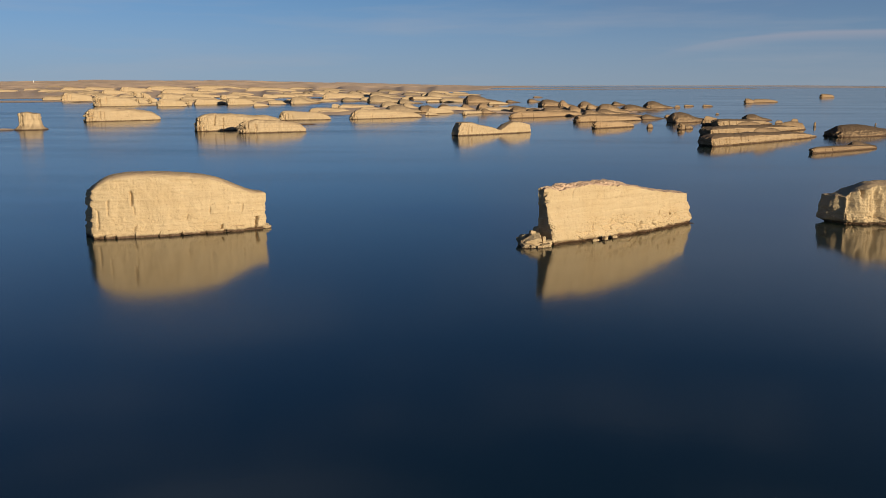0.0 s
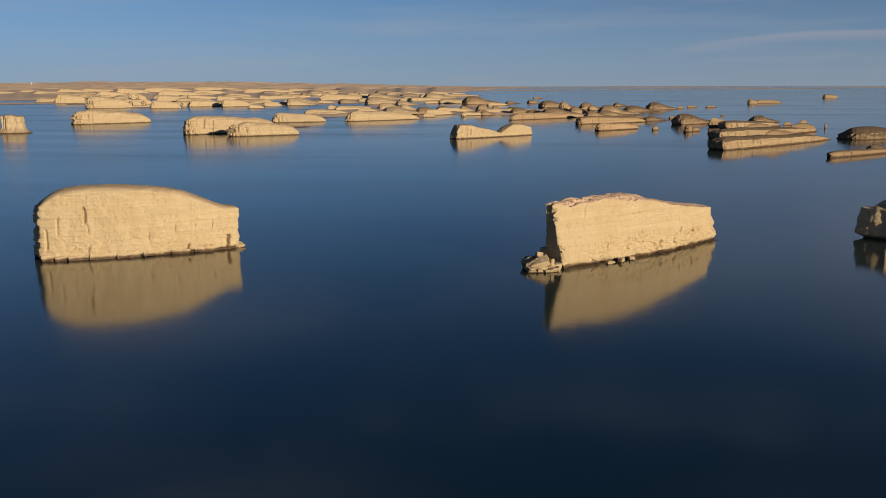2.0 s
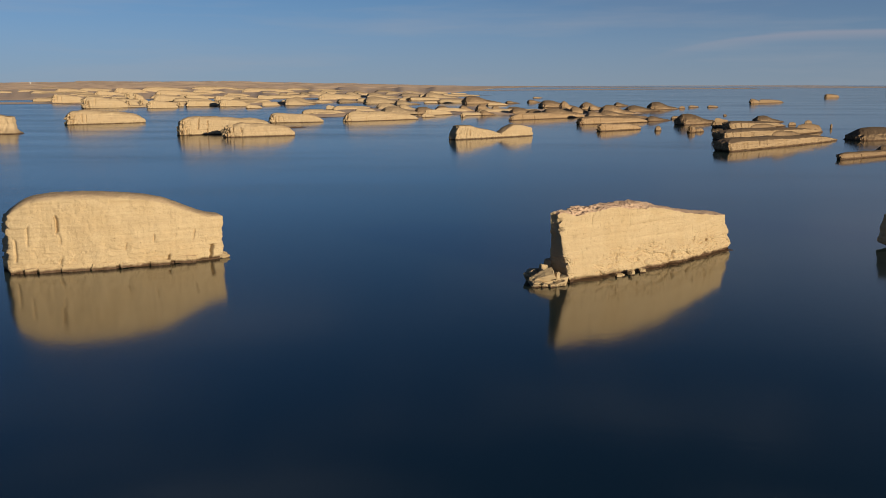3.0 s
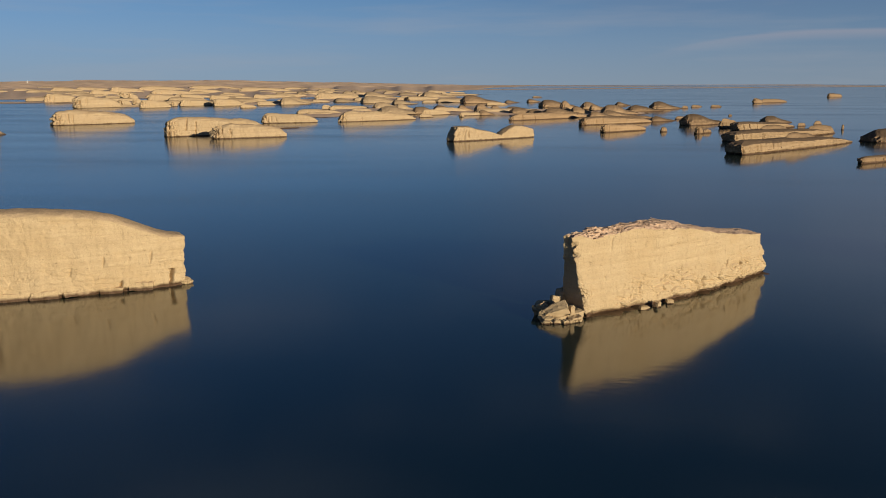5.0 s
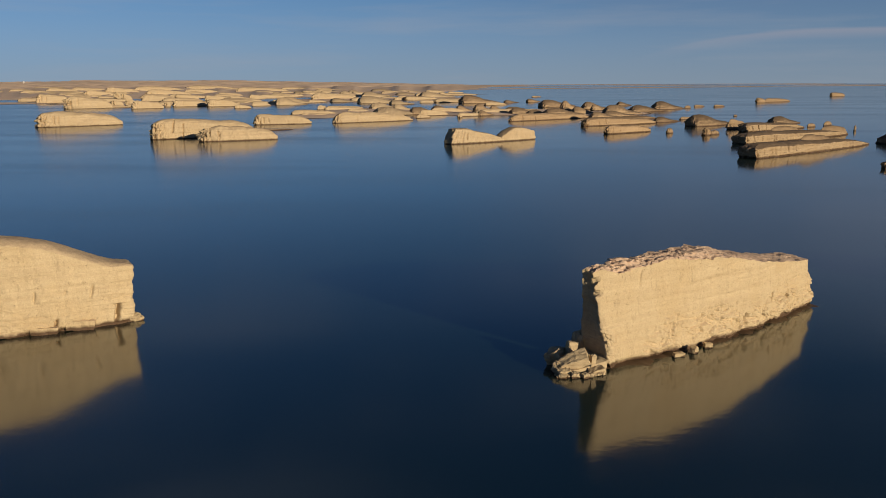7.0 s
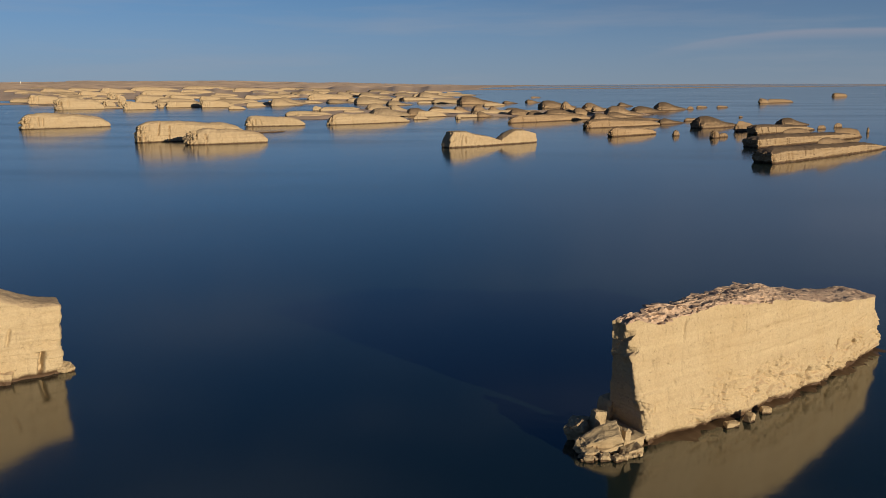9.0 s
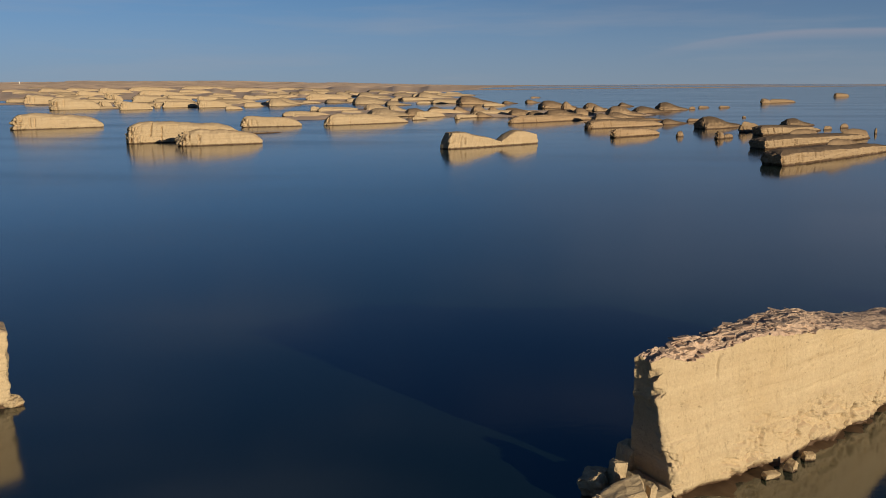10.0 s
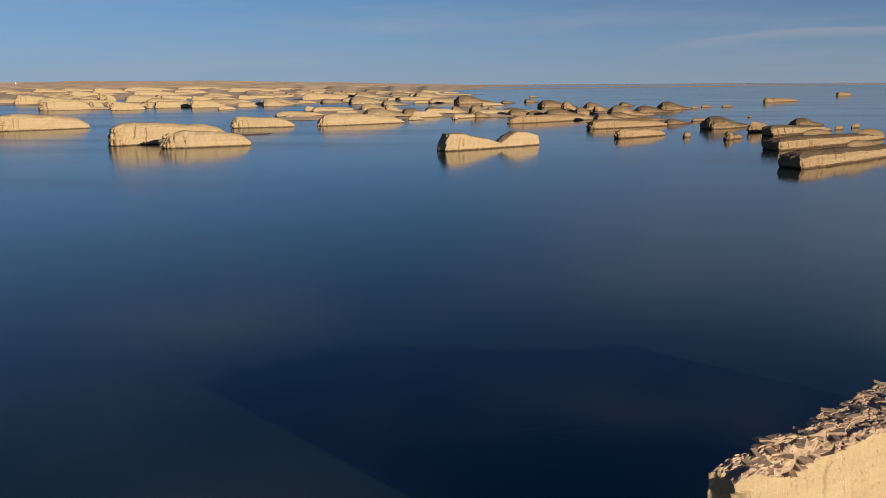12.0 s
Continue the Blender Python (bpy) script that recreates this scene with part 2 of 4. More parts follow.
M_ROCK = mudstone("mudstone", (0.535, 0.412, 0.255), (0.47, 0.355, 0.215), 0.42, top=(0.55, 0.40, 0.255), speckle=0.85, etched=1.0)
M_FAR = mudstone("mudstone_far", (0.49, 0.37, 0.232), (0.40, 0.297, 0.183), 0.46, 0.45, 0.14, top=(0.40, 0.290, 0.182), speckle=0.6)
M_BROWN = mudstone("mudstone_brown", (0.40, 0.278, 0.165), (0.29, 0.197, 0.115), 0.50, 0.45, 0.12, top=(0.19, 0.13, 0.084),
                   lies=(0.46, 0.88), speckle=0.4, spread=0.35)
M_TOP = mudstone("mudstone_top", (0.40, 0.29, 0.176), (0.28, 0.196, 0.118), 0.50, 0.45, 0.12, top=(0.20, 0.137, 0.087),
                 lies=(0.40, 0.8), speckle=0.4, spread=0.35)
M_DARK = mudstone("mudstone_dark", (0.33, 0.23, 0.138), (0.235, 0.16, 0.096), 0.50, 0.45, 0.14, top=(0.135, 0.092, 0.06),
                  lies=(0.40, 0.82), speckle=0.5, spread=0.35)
M_RUBBLE = mudstone("mudstone_rubble", (0.50, 0.382, 0.236), (0.42, 0.315, 0.19), 0.12, 1.6)
M_CRUST = crust("crust", (0.66, 0.48, 0.34), (0.50, 0.345, 0.25))
M_WET = plain("wet_mud", (0.085, 0.052, 0.031), 0.38)


def water_material():
    m = Mat("lake_water")
    streak = m.noise(1.0, 4.0, 0.6, m.scaled((0.006, 0.028, 1.0), 8))
    rip = m.noise(1.0, 3.0, 0.6, m.scaled((0.9, 1.7, 1.0), 12))
    fine = m.noise(1.0, 3.0, 0.6, m.scaled((5.0, 8.0, 1.0), -10))
    breeze = m.math("MULTIPLY", m.remap(m.noise(1.0, 3.0, 0.5, m.scaled((0.004, 0.05, 1.0), 4)), 0.50, 0.58), m.remap(m.east(), -10.0, -70.0))
    amount = m.math("ADD", m.remap(streak, 0.46, 0.68, 0.45, 1.5), m.math("MULTIPLY", breeze, 0.8))
    nrm = m.bump(rip, m.math("MULTIPLY", amount, 0.022), 0.30)
    nrm = m.bump(fine, m.math("MULTIPLY", amount, 0.035), 0.04, nrm)
    body = m.mix(m.noise(0.03, 3.0), (0.0085, 0.019, 0.0165), (0.0105, 0.0235, 0.0185))
    m.bsdf.inputs["IOR"].default_value = 1.88
    return m.done(body, m.math("ADD", m.remap(streak, 0.44, 0.68, 0.09, 0.14), m.math("MULTIPLY", m.remap(m.east(), 10.0, -90.0), 0.06)), nrm, 0.5)


M_WATER = water_material()


def land_material():
    m = Mat("desert_soil")
    big = m.noise(1.0, 5.0, 0.6, m.scaled((0.004, 0.018, 1.0), 6))
    small = m.noise(0.05, 6.0, 0.65)
    col = m.mix(m.remap(big, 0.35, 0.65), (0.86, 0.61, 0.42), (0.72, 0.50, 0.335))
    col = m.mix(m.remap(small, 0.4, 0.7, 0.0, 0.6), col, (0.84, 0.65, 0.47))
    wet = m.remap(m.math("ADD", m.height(), m.remap(small, 0.0, 1.0, 0.12, -0.12)), 0.02, 0.25, 1.0, 0.0)
    col = m.mix(wet, col, (0.10, 0.065, 0.045))
    return m.done(col, 0.95, m.bump(small, 0.5, 1.0))


M_LAND = land_material()


# ---------------------------------------------------------------- tools
GRADIENTS = {}


def grad_noise(x, y, z, seed=0):
    """Gradient noise on arrays, about -1 to 1."""
    if seed not in GRADIENTS:
        rng = np.random.RandomState(seed)
        perm = np.concatenate([rng.permutation(256)] * 3)
        g = rng.normal(size=(256, 3))
        g = (g / np.linalg.norm(g, axis=1)[:, None]).astype(np.float32)
        GRADIENTS[seed] = perm, g[perm, 0], g[perm, 1], g[perm, 2]
    perm, gx, gy, gz = GRADIENTS[seed]
    xi, yi, zi = (np.floor(v) for v in (x, y, z))
    xf, yf, zf = ((v - w).astype(np.float32) for v, w in ((x, xi), (y, yi), (z, zi)))
    xi, yi, zi = (v.astype(np.int64) & 255 for v in (xi, yi, zi))
    u, v, w = (t * t * t * (t * (t * 6 - 15) + 10) for t in (xf, yf, zf))
    layers = []
    for dz in (0, 1):
        rows = []
        for dy in (0, 1):
            ends = []
            for dx in (0, 1):
                h = perm[perm[xi + dx] + yi + dy] + zi + dz
                ends.append(gx[h] * (xf - dx) + gy[h] * (yf - dy) + gz[h] * (zf - dz))
            rows.append(ends[0] + u * (ends[1] - ends[0]))
        layers.append(rows[0] + v * (rows[1] - rows[0]))
    return (layers[0] + w * (layers[1] - layers[0])) * 1.5


def fbm(x, y, z, octaves=4, seed=0, gain=0.5):
    total, amp = 0.0, 1.0
    for i in range(octaves):
        total = total + amp * grad_noise(x, y, z, seed + i)
        x, y, z, amp = x * 2.03, y * 2.03, z * 2.03, amp * gain
    return total


def mesh_from(name, verts, faces, mats, index=None, smooth=True):
    """A mesh of quads from arrays."""
    me = bpy.data.meshes.new(name)
    n = len(faces)
    me.vertices.add(len(verts))
    me.vertices.foreach_set("co", np.ascontiguousarray(verts, np.float32).ravel())
    me.loops.add(n * 4)
    me.loops.foreach_set("vertex_index", np.ascontiguousarray(faces, np.int32).ravel())
    me.polygons.add(n)
    me.polygons.foreach_set("loop_start", np.arange(0, n * 4, 4, dtype=np.int32))
    for m in mats:
        me.materials.append(m)
    if index is not None:
        me.polygons.foreach_set("material_index", np.asarray(index, np.int32))
    flat = np.ones(n, bool) if smooth is True else np.asarray(smooth, bool)
    me.polygons.foreach_set("use_smooth", flat)
    me.update(calc_edges=True)
    me.validate()
    return me


def part(name, me, parent, label=""):
    ob = new(name, me)
    ob.parent = parent
    return tagged(ob, label)


def smooth_interp(u, values):
    """Values at even stations along 0..1, eased between them."""
    s = np.clip(u, 0, 1) * (len(values) - 1)
    i = np.minimum(s.astype(int), len(values) - 2)
    f = s - i
    v = np.array(values, float)
    m = np.gradient(v)
    a, b, ma, mb = v[i], v[i + 1], m[i], m[i + 1]
    return (2 * f**3 - 3 * f**2 + 1) * a + (f**3 - 2 * f**2 + f) * ma + (-2 * f**3 + 3 * f**2) * b + (f**3 - f**2) * mb


def rock_mesh(length, width, tops, seed, square=4.0, widths=(1, 1), lean=0.12, spine=0.7, cap=0.12, cap_power=2.5,
              around=96, up=14, over=8, flare=0.0, gully=0.3, beds=0.1, rough=0.25, undercut=0.0, scale=1.0, wall_power=1.0,
              mats=None, cap_rough=0.1, bend=0.0, skew=0.0, chips=0.0, chip_top=0.5, prow=0.0, tilt=0.0, toe=0.0,
              cracks=(), crag=0.0, prow_back=None, pinch=0.0, anchor=0.0, jag=0.0, notches=(), terrace=0.0, foot=0.28):
    """A wind-cut rock: a rounded outline drawn up into a wall with beds and gullies, closed by a crowned top.
    tops: heights along it, head to tail; widths: its breadth along it."""
    th = np.linspace(0, 2 * np.pi, 2000, endpoint=False)
    c, s = np.cos(th), np.sin(th)
    ox = np.sign(c) * np.abs(c) ** (2 / square) * length / 2
    oy = np.sign(s) * np.abs(s) ** (2 / square) * width / 2
    oy = oy * smooth_interp(ox / length + 0.5, widths)
    d = np.hypot(np.diff(ox, append=ox[0]), np.diff(oy, append=oy[0]))
    run = np.concatenate([[0], np.cumsum(d)])
    at = np.linspace(0, run[-1], around, endpoint=False)
    ox, oy = np.interp(at, run, np.append(ox, ox[0])), np.interp(at, run, np.append(oy, oy[0]))
    tx, ty = np.roll(ox, -1) - np.roll(ox, 1), np.roll(oy, -1) - np.roll(oy, 1)
    tl = np.hypot(tx, ty) + 1e-9
    nx, ny = ty / tl, -tx / tl
    px, py, pz, deep = [], [], [], 0.7 * scale
    for k in range(up + 1):
        f = k / up
        inset = lean * f ** wall_power
        x = ox * spine + ox * (1 - spine) * (1 - inset)
        y = oy * (1 - inset)
        h = smooth_interp((x + skew * (y + width / 2)) / length + 0.5, tops) * (1 - cap)
        z = -deep + (h + deep) * f ** 1.15
        out = flare * np.exp(-np.maximum(z, 0) / (0.12 * max(tops)))
        px.append(x + nx * out), py.append(y + ny * out), pz.append(z)
    ex, ey = px[-1].copy(), py[-1].copy()
    for j in range(1, over + 1):
        r = 1 - j / over
        x = ex * 0.82 + ex * 0.18 * r if spine > 0.5 else ex * spine + ex * (1 - spine) * r
        y = ey * r
        h = smooth_interp((x + skew * (y + width / 2)) / length + 0.5, tops)
        px.append(x), py.append(y), pz.append(h * (1 - cap * r ** cap_power))
    px, py, pz = np.array(px), np.array(py), np.array(pz)
    wall = np.concatenate([np.ones(up + 1), np.linspace(1, 0, over + 1)[1:]])[:, None]
    q = 1.0 / scale
    off = seed * 17.3
    dis = gully * fbm(px * 0.45 * q + off, py * 0.45 * q, pz * 0.10 * q, 4, seed)
    dis += beds * fbm(px * 0.10 * q, py * 0.10 * q + off, pz * 1.7 * q, 4, seed + 3, 0.6)
    dis += rough * fbm(px * 0.8 * q, py * 0.8 * q + off, pz * 0.8 * q, 6, seed + 5, 0.55)
    if chips:
        arc = np.broadcast_to(at[None, :], px.shape) + 1.5 * fbm(px * 0.5, py * 0.5, pz * 0.8, 3, seed + 12)
        lev = pz * 1.0 + 0.5 * fbm(px * 0.3, py * 0.3, pz * 0.6, 3, seed + 13)
        rng = np.random.RandomState(seed)
        cell = rng.uniform(-1, 1, (512, 64))
        row = np.floor(lev / 0.42).astype(int) % 64
        step = cell[(np.floor(arc / 0.95 + row * 0.37).astype(int)) % 512, row]
        step2 = cell[(np.floor(arc / 0.33 + row * 0.71).astype(int)) % 512, (np.floor(lev / 0.17).astype(int) + 9) % 64]
        mask = np.clip(0.6 + 2.2 * fbm(px * 0.22 + off, py * 0.22, pz * 0.3, 3, seed + 14), 0, 1)
        low = np.clip((chip_top * max(tops) - pz) / (0.25 * max(tops)), 0.06, 1)
        dis += chips * low * mask * (0.6 * step + 0.4 * step2)
    for cx, low_z, high_z, depth, breadth, slant in cracks:
        away = (px - cx - slant * (pz - low_z) - 0.12 * grad_noise(pz * 1.3, pz * 0 + cx, pz * 0, seed)) / breadth
        span = np.clip((pz - low_z) * 3, 0, 1) * np.clip((high_z - pz) * 3, 0, 1)
        dis -= np.where(ny[None, :] < -0.3, depth * np.exp(-away ** 2) * span, 0)
    if crag:    # deep upright furrows cut into the head
        near = np.clip(1.3 - (px / length + 0.5) / (0.6 * max(tops) / length), 0, 1)
        ribs = np.abs(fbm(px * 0.9 * q + off, py * 0.9 * q, pz * 0.14 * q, 3, seed + 20, 0.6))
        jags = fbm(px * 0.7 * q, py * 0.7 * q, pz * 0.7 * q + off, 4, seed + 21, 0.6)
        dis += crag * near * (0.9 * np.sqrt(ribs + 0.01) - 0.55 + 0.6 * jags)
    if undercut:
        bite = 0.6 + 0.8 * fbm(px * 0.35 * q + off, py * 0.35 * q, pz * 0, 3, seed + 9)
        dis -= undercut * np.clip(bite, 0, 1.5) * np.exp(-((pz - 0.05 * scale) / (foot * scale * (0.75 + 0.5 * np.clip(bite, 0, 1)))) ** 2)
    px = px + nx * dis * wall
    py = py + ny * dis * wall
    if jag:      # broken arris of the head, with missing blocks
        rim = np.exp(-(np.maximum(px + length / 2, 0) / 0.55) ** 2)
        rng = np.random.RandomState(seed + 30)
        a, b = rng.uniform(-1, 1, 64), rng.uniform(-1, 1, 64)
        wav = pz + 0.25 * fbm(px * 0.8, py * 0.8, pz * 0.8, 3, seed + 31)
        broken = 0.6 * a[np.floor(wav / 0.62).astype(int) % 64] + 0.4 * b[np.floor(wav / 0.23).astype(int) % 64]
        hollow = 0.35 * np.clip(1 - (2 * (py + width / 2) / (width * 0.9) - 1) ** 2, 0, 1)
        px = px + rim * (jag * broken + hollow)
        for z0, z1, depth in notches:
            px = px + rim * depth * np.clip((wav - z0) * 8, 0, 1) * np.clip((z1 - wav) * 8, 0, 1) * np.clip(1.2 - (py + width / 2) / 0.9, 0, 1)
    if pinch:    # the head narrows upwards, both sides leaning in
        py = py - pinch * np.clip(pz / max(tops), 0, 1) * np.clip(1 - (px / length + 0.5) / 0.5, 0, 1) * (py + width / 2 - anchor)
    lift = fbm(px * 0.7 * q, py * 0.7 * q, px * 0 + off, 5, seed + 7, 0.5)
    top = np.concatenate([np.linspace(0, 1, up + 1) ** 4, np.ones(over)])[:, None]
    pz = pz + lift * cap_rough * top + tilt * (py / width) * np.clip(pz / max(tops), 0, 1) ** 2
    if terrace:    # thin sheets of crust, broken back in steps
        sheet = 2.4 * fbm(px * 0.33, py * 0.9 + off, px * 0, 4, seed + 40, 0.6) + 1.6 * (py / width)
        step = np.floor(sheet * 3.2) + np.clip((sheet * 3.2 - np.floor(sheet * 3.2)) * 9, 0, 1)
        fray = fbm(px * 2.2, py * 2.2, px * 0 + off, 4, seed + 41, 0.65)
        pz = pz + top * np.clip(1.15 - (px / length + 0.5) / 0.75, 0.25, 1) * (terrace * (0.22 * step + 0.05) + 0.05 * fray)
    px = px + skew * (py + width / 2)
    side = np.clip(py / width + 0.5, 0, 1)
    jut = prow + side * ((prow if prow_back is None else prow_back) - prow)
    px = px - jut * np.clip(pz / max(tops), 0, 1) * np.clip(1 - (px / length + 0.5) / 0.4, 0, 1)
    px = px + toe * np.clip(1 - pz / (0.8 * tops[-1]), 0, 1) * np.clip((px / length - 0.2) / 0.3, 0, 1)
    py = py + bend * length * ((px / length) ** 2 - 0.25)
    rows_n = up + over + 1
    verts = np.stack([px.ravel(), py.ravel(), pz.ravel()], 1)
    i, k = np.arange(around), np.arange(rows_n - 1)
    a = (k[:, None] * around + i[None, :])
    b = (k[:, None] * around + (np.roll(i, -1))[None, :])
    faces = np.stack([a, b, b + around, a + around], 2).reshape(-1, 4)
    index = np.repeat((k >= up).astype(int), around)
    crusty = index > 0
    return mesh_from("rock", verts, faces, mats or (M_ROCK, M_CRUST), index, smooth=~crusty if terrace else True)


def set_down(ob, x, y, length, width, rot):
    """Stand a rock with the front corner of its head at x, y."""
    r = radians(rot)
    ob.matrix_basis = pose(x + math.cos(r) * length / 2 - math.sin(r) * width / 2,
                           y + math.sin(r) * length / 2 + math.cos(r) * width / 2, 0, 0, 0, rot)
    return ob


# ---------------------------------------------------------------- water, ground
def polar_sheet(name, inner, outer, rings, height, mat):
    """A sheet round the lake, finer towards +y, where the view goes."""
    ang = np.concatenate([np.linspace(-65, 65, 521), np.linspace(65, 295, 60)[1:-1]])
    ang = np.radians(ang)
    rad = np.concatenate([[0.01], np.geomspace(inner, outer * 0.15, rings // 4), np.geomspace(outer * 0.15, outer, 1 + rings * 3 // 4)[1:]])
    x = rad[:, None] * np.sin(ang)[None, :]
    y = rad[:, None] * np.cos(ang)[None, :]
    z = height(x, y)
    n = len(ang)
    i, k = np.arange(n), np.arange(len(rad) - 1)
    a = k[:, None] * n + i[None, :]
    b = k[:, None] * n + np.roll(i, -1)[None, :]
    faces = np.stack([a, a + n, b + n, b], 2).reshape(-1, 4)
    verts = np.stack([x.ravel(), y.ravel(), z.ravel()], 1)
    return mesh_from(name, verts, faces, [mat])


SHOALS = ((-197, 303, 20, 3.5), (-64, 560, 45, 50), (-30, 530, 40, 30), (5, 505, 35, 25), (-88, 478, 22, 25), (30, 545, 40, 40), (70, 505, 30, 25),
          (-250, 775, 60, 40), (-187, 730, 40, 30), (-330, 790, 50, 35), (-140, 900, 70, 90), (-90, 960, 80, 70),
          (-170, 1300, 160, 160), (-420, 1150, 110, 150), (-320, 1140, 80, 100))


def land_height(x, y):
    """Lake bed, the western shore plain, sand bars far out, low hills on the skyline."""
    wob = 60 * fbm(x * 0.006, y * 0.006, x * 0, 4, 40)
    # main shore: land lies north-west of a winding line
    shore = np.interp(x, (-3000, -700, -540, -480, -400, -300, -200, -100, -40, 50, 300, 5000),
                      (300, 860, 960, 1000, 1020, 1040, 1080, 1230, 1800, 2900, 4300, 4550))
    sd = y - shore - 1.5 * wob
    z = np.clip(sd * 0.012, -4, 1.2)
    # low mud spit at the western edge
    spit = 1 - np.hypot((x + 470) / 80, (y - 810) / 45)
    z = np.maximum(z, np.clip(spit * 1.2, -4, 0.4))
    # shoals round the clusters of rocks
    for cx, cy, rx, ry in SHOALS:
        shoal = 1 - np.hypot((x - cx) / rx, (y - cy) / ry) + 0.35 * fbm(x * 0.02, y * 0.02, x * 0, 3, 48)
        z = np.maximum(z, np.clip(shoal * 1.1, -4, 0.7) + np.clip(shoal, 0, 1) * 1.2 * np.abs(fbm(x * 0.06, y * 0.09, x * 0, 3, 49)))
    # sand bars across the open water
    bar = 1.0 - np.abs(y - (2130 + 0.55 * x + 50 * fbm(x * 0.002, x * 0, x * 0, 3, 44))) / 95
    bar2 = 1.0 - np.abs(y - (3080 + 0.30 * x + 60 * fbm(x * 0.002, x * 0, x * 0 + 3, 3, 45))) / 90
    bars = np.maximum(bar, bar2) * 1.1 + 0.5 * fbm(x * 0.004, y * 0.01, x * 0, 3, 46)
    z = np.maximum(z, np.where(x > -250, np.clip(bars, -4, 1.0), -4))
    land = np.clip(z, 0, 1)
    west = np.clip((-20 - x) / 120, 0, 1) * np.clip((y - 900) / 150, 0, 1)
    # worn-down yardangs, all drawn out along the wind
    along, across = 0.788 * x + 0.616 * y, -0.616 * x + 0.788 * y
    k = np.clip(np.hypot(x, y) / 1000, 0.7, 3.0)
    worn = fbm(along * 0.020 / k, across * 0.060 / k, x * 0, 4, 50)
    z = z + land * (0.15 + west * 1.5 * k * (np.clip(worn * 3.2 + 0.5, 0, 1) + 0.35 * np.clip(worn * 2 - 0.4, 0, 1)))
    far = np.clip((y - 3000) / 1300, 0, 1) * np.clip((-200 - x) / 1200, 0, 1)
    z = z + far * (27 + 6 * fbm(x * 0.0016, y * 0.002, x * 0, 4, 55))
    return z


tagged(new("ground", polar_sheet("ground", 60, 4800, 520, land_height, M_LAND)),
       "flat tan desert plain and lake bed with low sand bars", "ground", kind="structure")
tagged(new("water", polar_sheet("water", 8, 4850, 60, lambda x, y: x * 0, M_WATER)),
       "calm deep blue lake mirroring the rocks and sky", "water", kind="structure")

# ---------------------------------------------------------------- the three near rocks
rock_a = tagged(new("yardang", rock_mesh(20.4, 3.0, (5.7, 7.0, 7.4, 7.5, 7.45, 7.3, 7.05, 6.6, 5.7, 4.8, 4.6), 11, square=16.0,
                lean=0.13, spine=0.95, cap=0.05, cap_power=4.0, around=800, up=120, over=34, gully=0.10, beds=0.07, rough=0.08,
                undercut=0.35, foot=0.22, cap_rough=0.06, bend=0.22, skew=-0.20, chips=0.10, chip_top=0.45, tilt=0.2, toe=-0.35,
                jag=0.22, notches=((2.2, 3.1, 0.25), (4.2, 4.7, 0.2)), mats=(M_ROCK, M_ROCK),
                cracks=((-5.6, 3.6, 5.6, 0.50, 0.13, 0.02), (-5.3, 2.6, 3.8, 0.22, 0.10, -0.08), (3.1, 2.2, 3.3, 0.25, 0.08, 0.1),
                        (-8.3, 2.5, 4.6, 0.22, 0.12, 0.1), (8.8, 0.1, 1.7, 0.9, 0.14, 0.12), (8.9, 1.3, 1.7, 0.5, 0.4, 0.2), (4.4, 0.1, 1.1, 0.6, 0.10, 0.2), (0.4, 1.6, 2.6, 0.18, 0.08, 0.2),
                        (-9.4, 1.0, 3.4, 0.25, 0.12, 0.05), (6.9, 2.2, 3.4, 0.26, 0.10, 0.25), (-5.5, 0.6, 1.5, 0.3, 0.14, 0.25), (5.2, 2.6, 3.2, 0.2, 0.09, 0.2)))),
                "pale sandy mudstone block with rounded top standing in the lake", "rock", "near yardangs")
set_down(rock_a, -42.32, 79.22, 20.4, 3.0, 23.4)

rock_b = tagged(new("yardang", rock_mesh(24.2, 3.3, (6.25, 6.32, 6.42, 6.45, 6.35, 6.0, 5.5, 5.0, 4.6, 4.25, 4.0), 23, square=18.0,
                widths=(1.0, 1.0, 1.06, 1.08, 1.0), lean=0.16, spine=0.96, cap=0.02, cap_power=1.6, around=1100, up=150, over=40,
                gully=0.09, beds=0.07, rough=0.07, undercut=0.38, foot=0.30, cap_rough=0.08, bend=0.12, skew=0.12, chips=0.25, chip_top=0.52, prow=0.85, prow_back=0.85,
                pinch=0.72, anchor=1.9, jag=0.06, notches=((5.35, 5.9, 0.55), (4.65, 5.1, 0.50)), terrace=0.17,
                tilt=0.4, toe=1.5, mats=(M_ROCK, M_CRUST),
                cracks=((-8.6, 4.8, 6.3, 0.16, 0.05, 0.35), (-4.3, 4.4, 5.6, 0.07, 0.04, 0.15), (-1.2, 2.3, 3.0, 0.14, 0.06, -0.3), (1.8, 0.3, 1.6, 0.35, 0.2, 0.0),
                        (-9.5, 2.6, 3.2, 0.12, 0.05, 0.2), (-2.4, 2.1, 2.6, 0.16, 0.07, 0.15), (0.6, 2.1, 2.6, 0.18, 0.07, -0.1),
                        (5.2, 1.6, 2.6, 0.25, 0.09, 0.15), (7.4, 1.3, 2.2, 0.22, 0.09, -0.1), (-7.2, 0.7, 1.4, 0.14, 0.06, 0.1)))),
                "pale mudstone block with flaking crust top and shaded head", "rock", "near yardangs")
set_down(rock_b, 10.7, 77.2, 24.2, 3.3, 40.2)

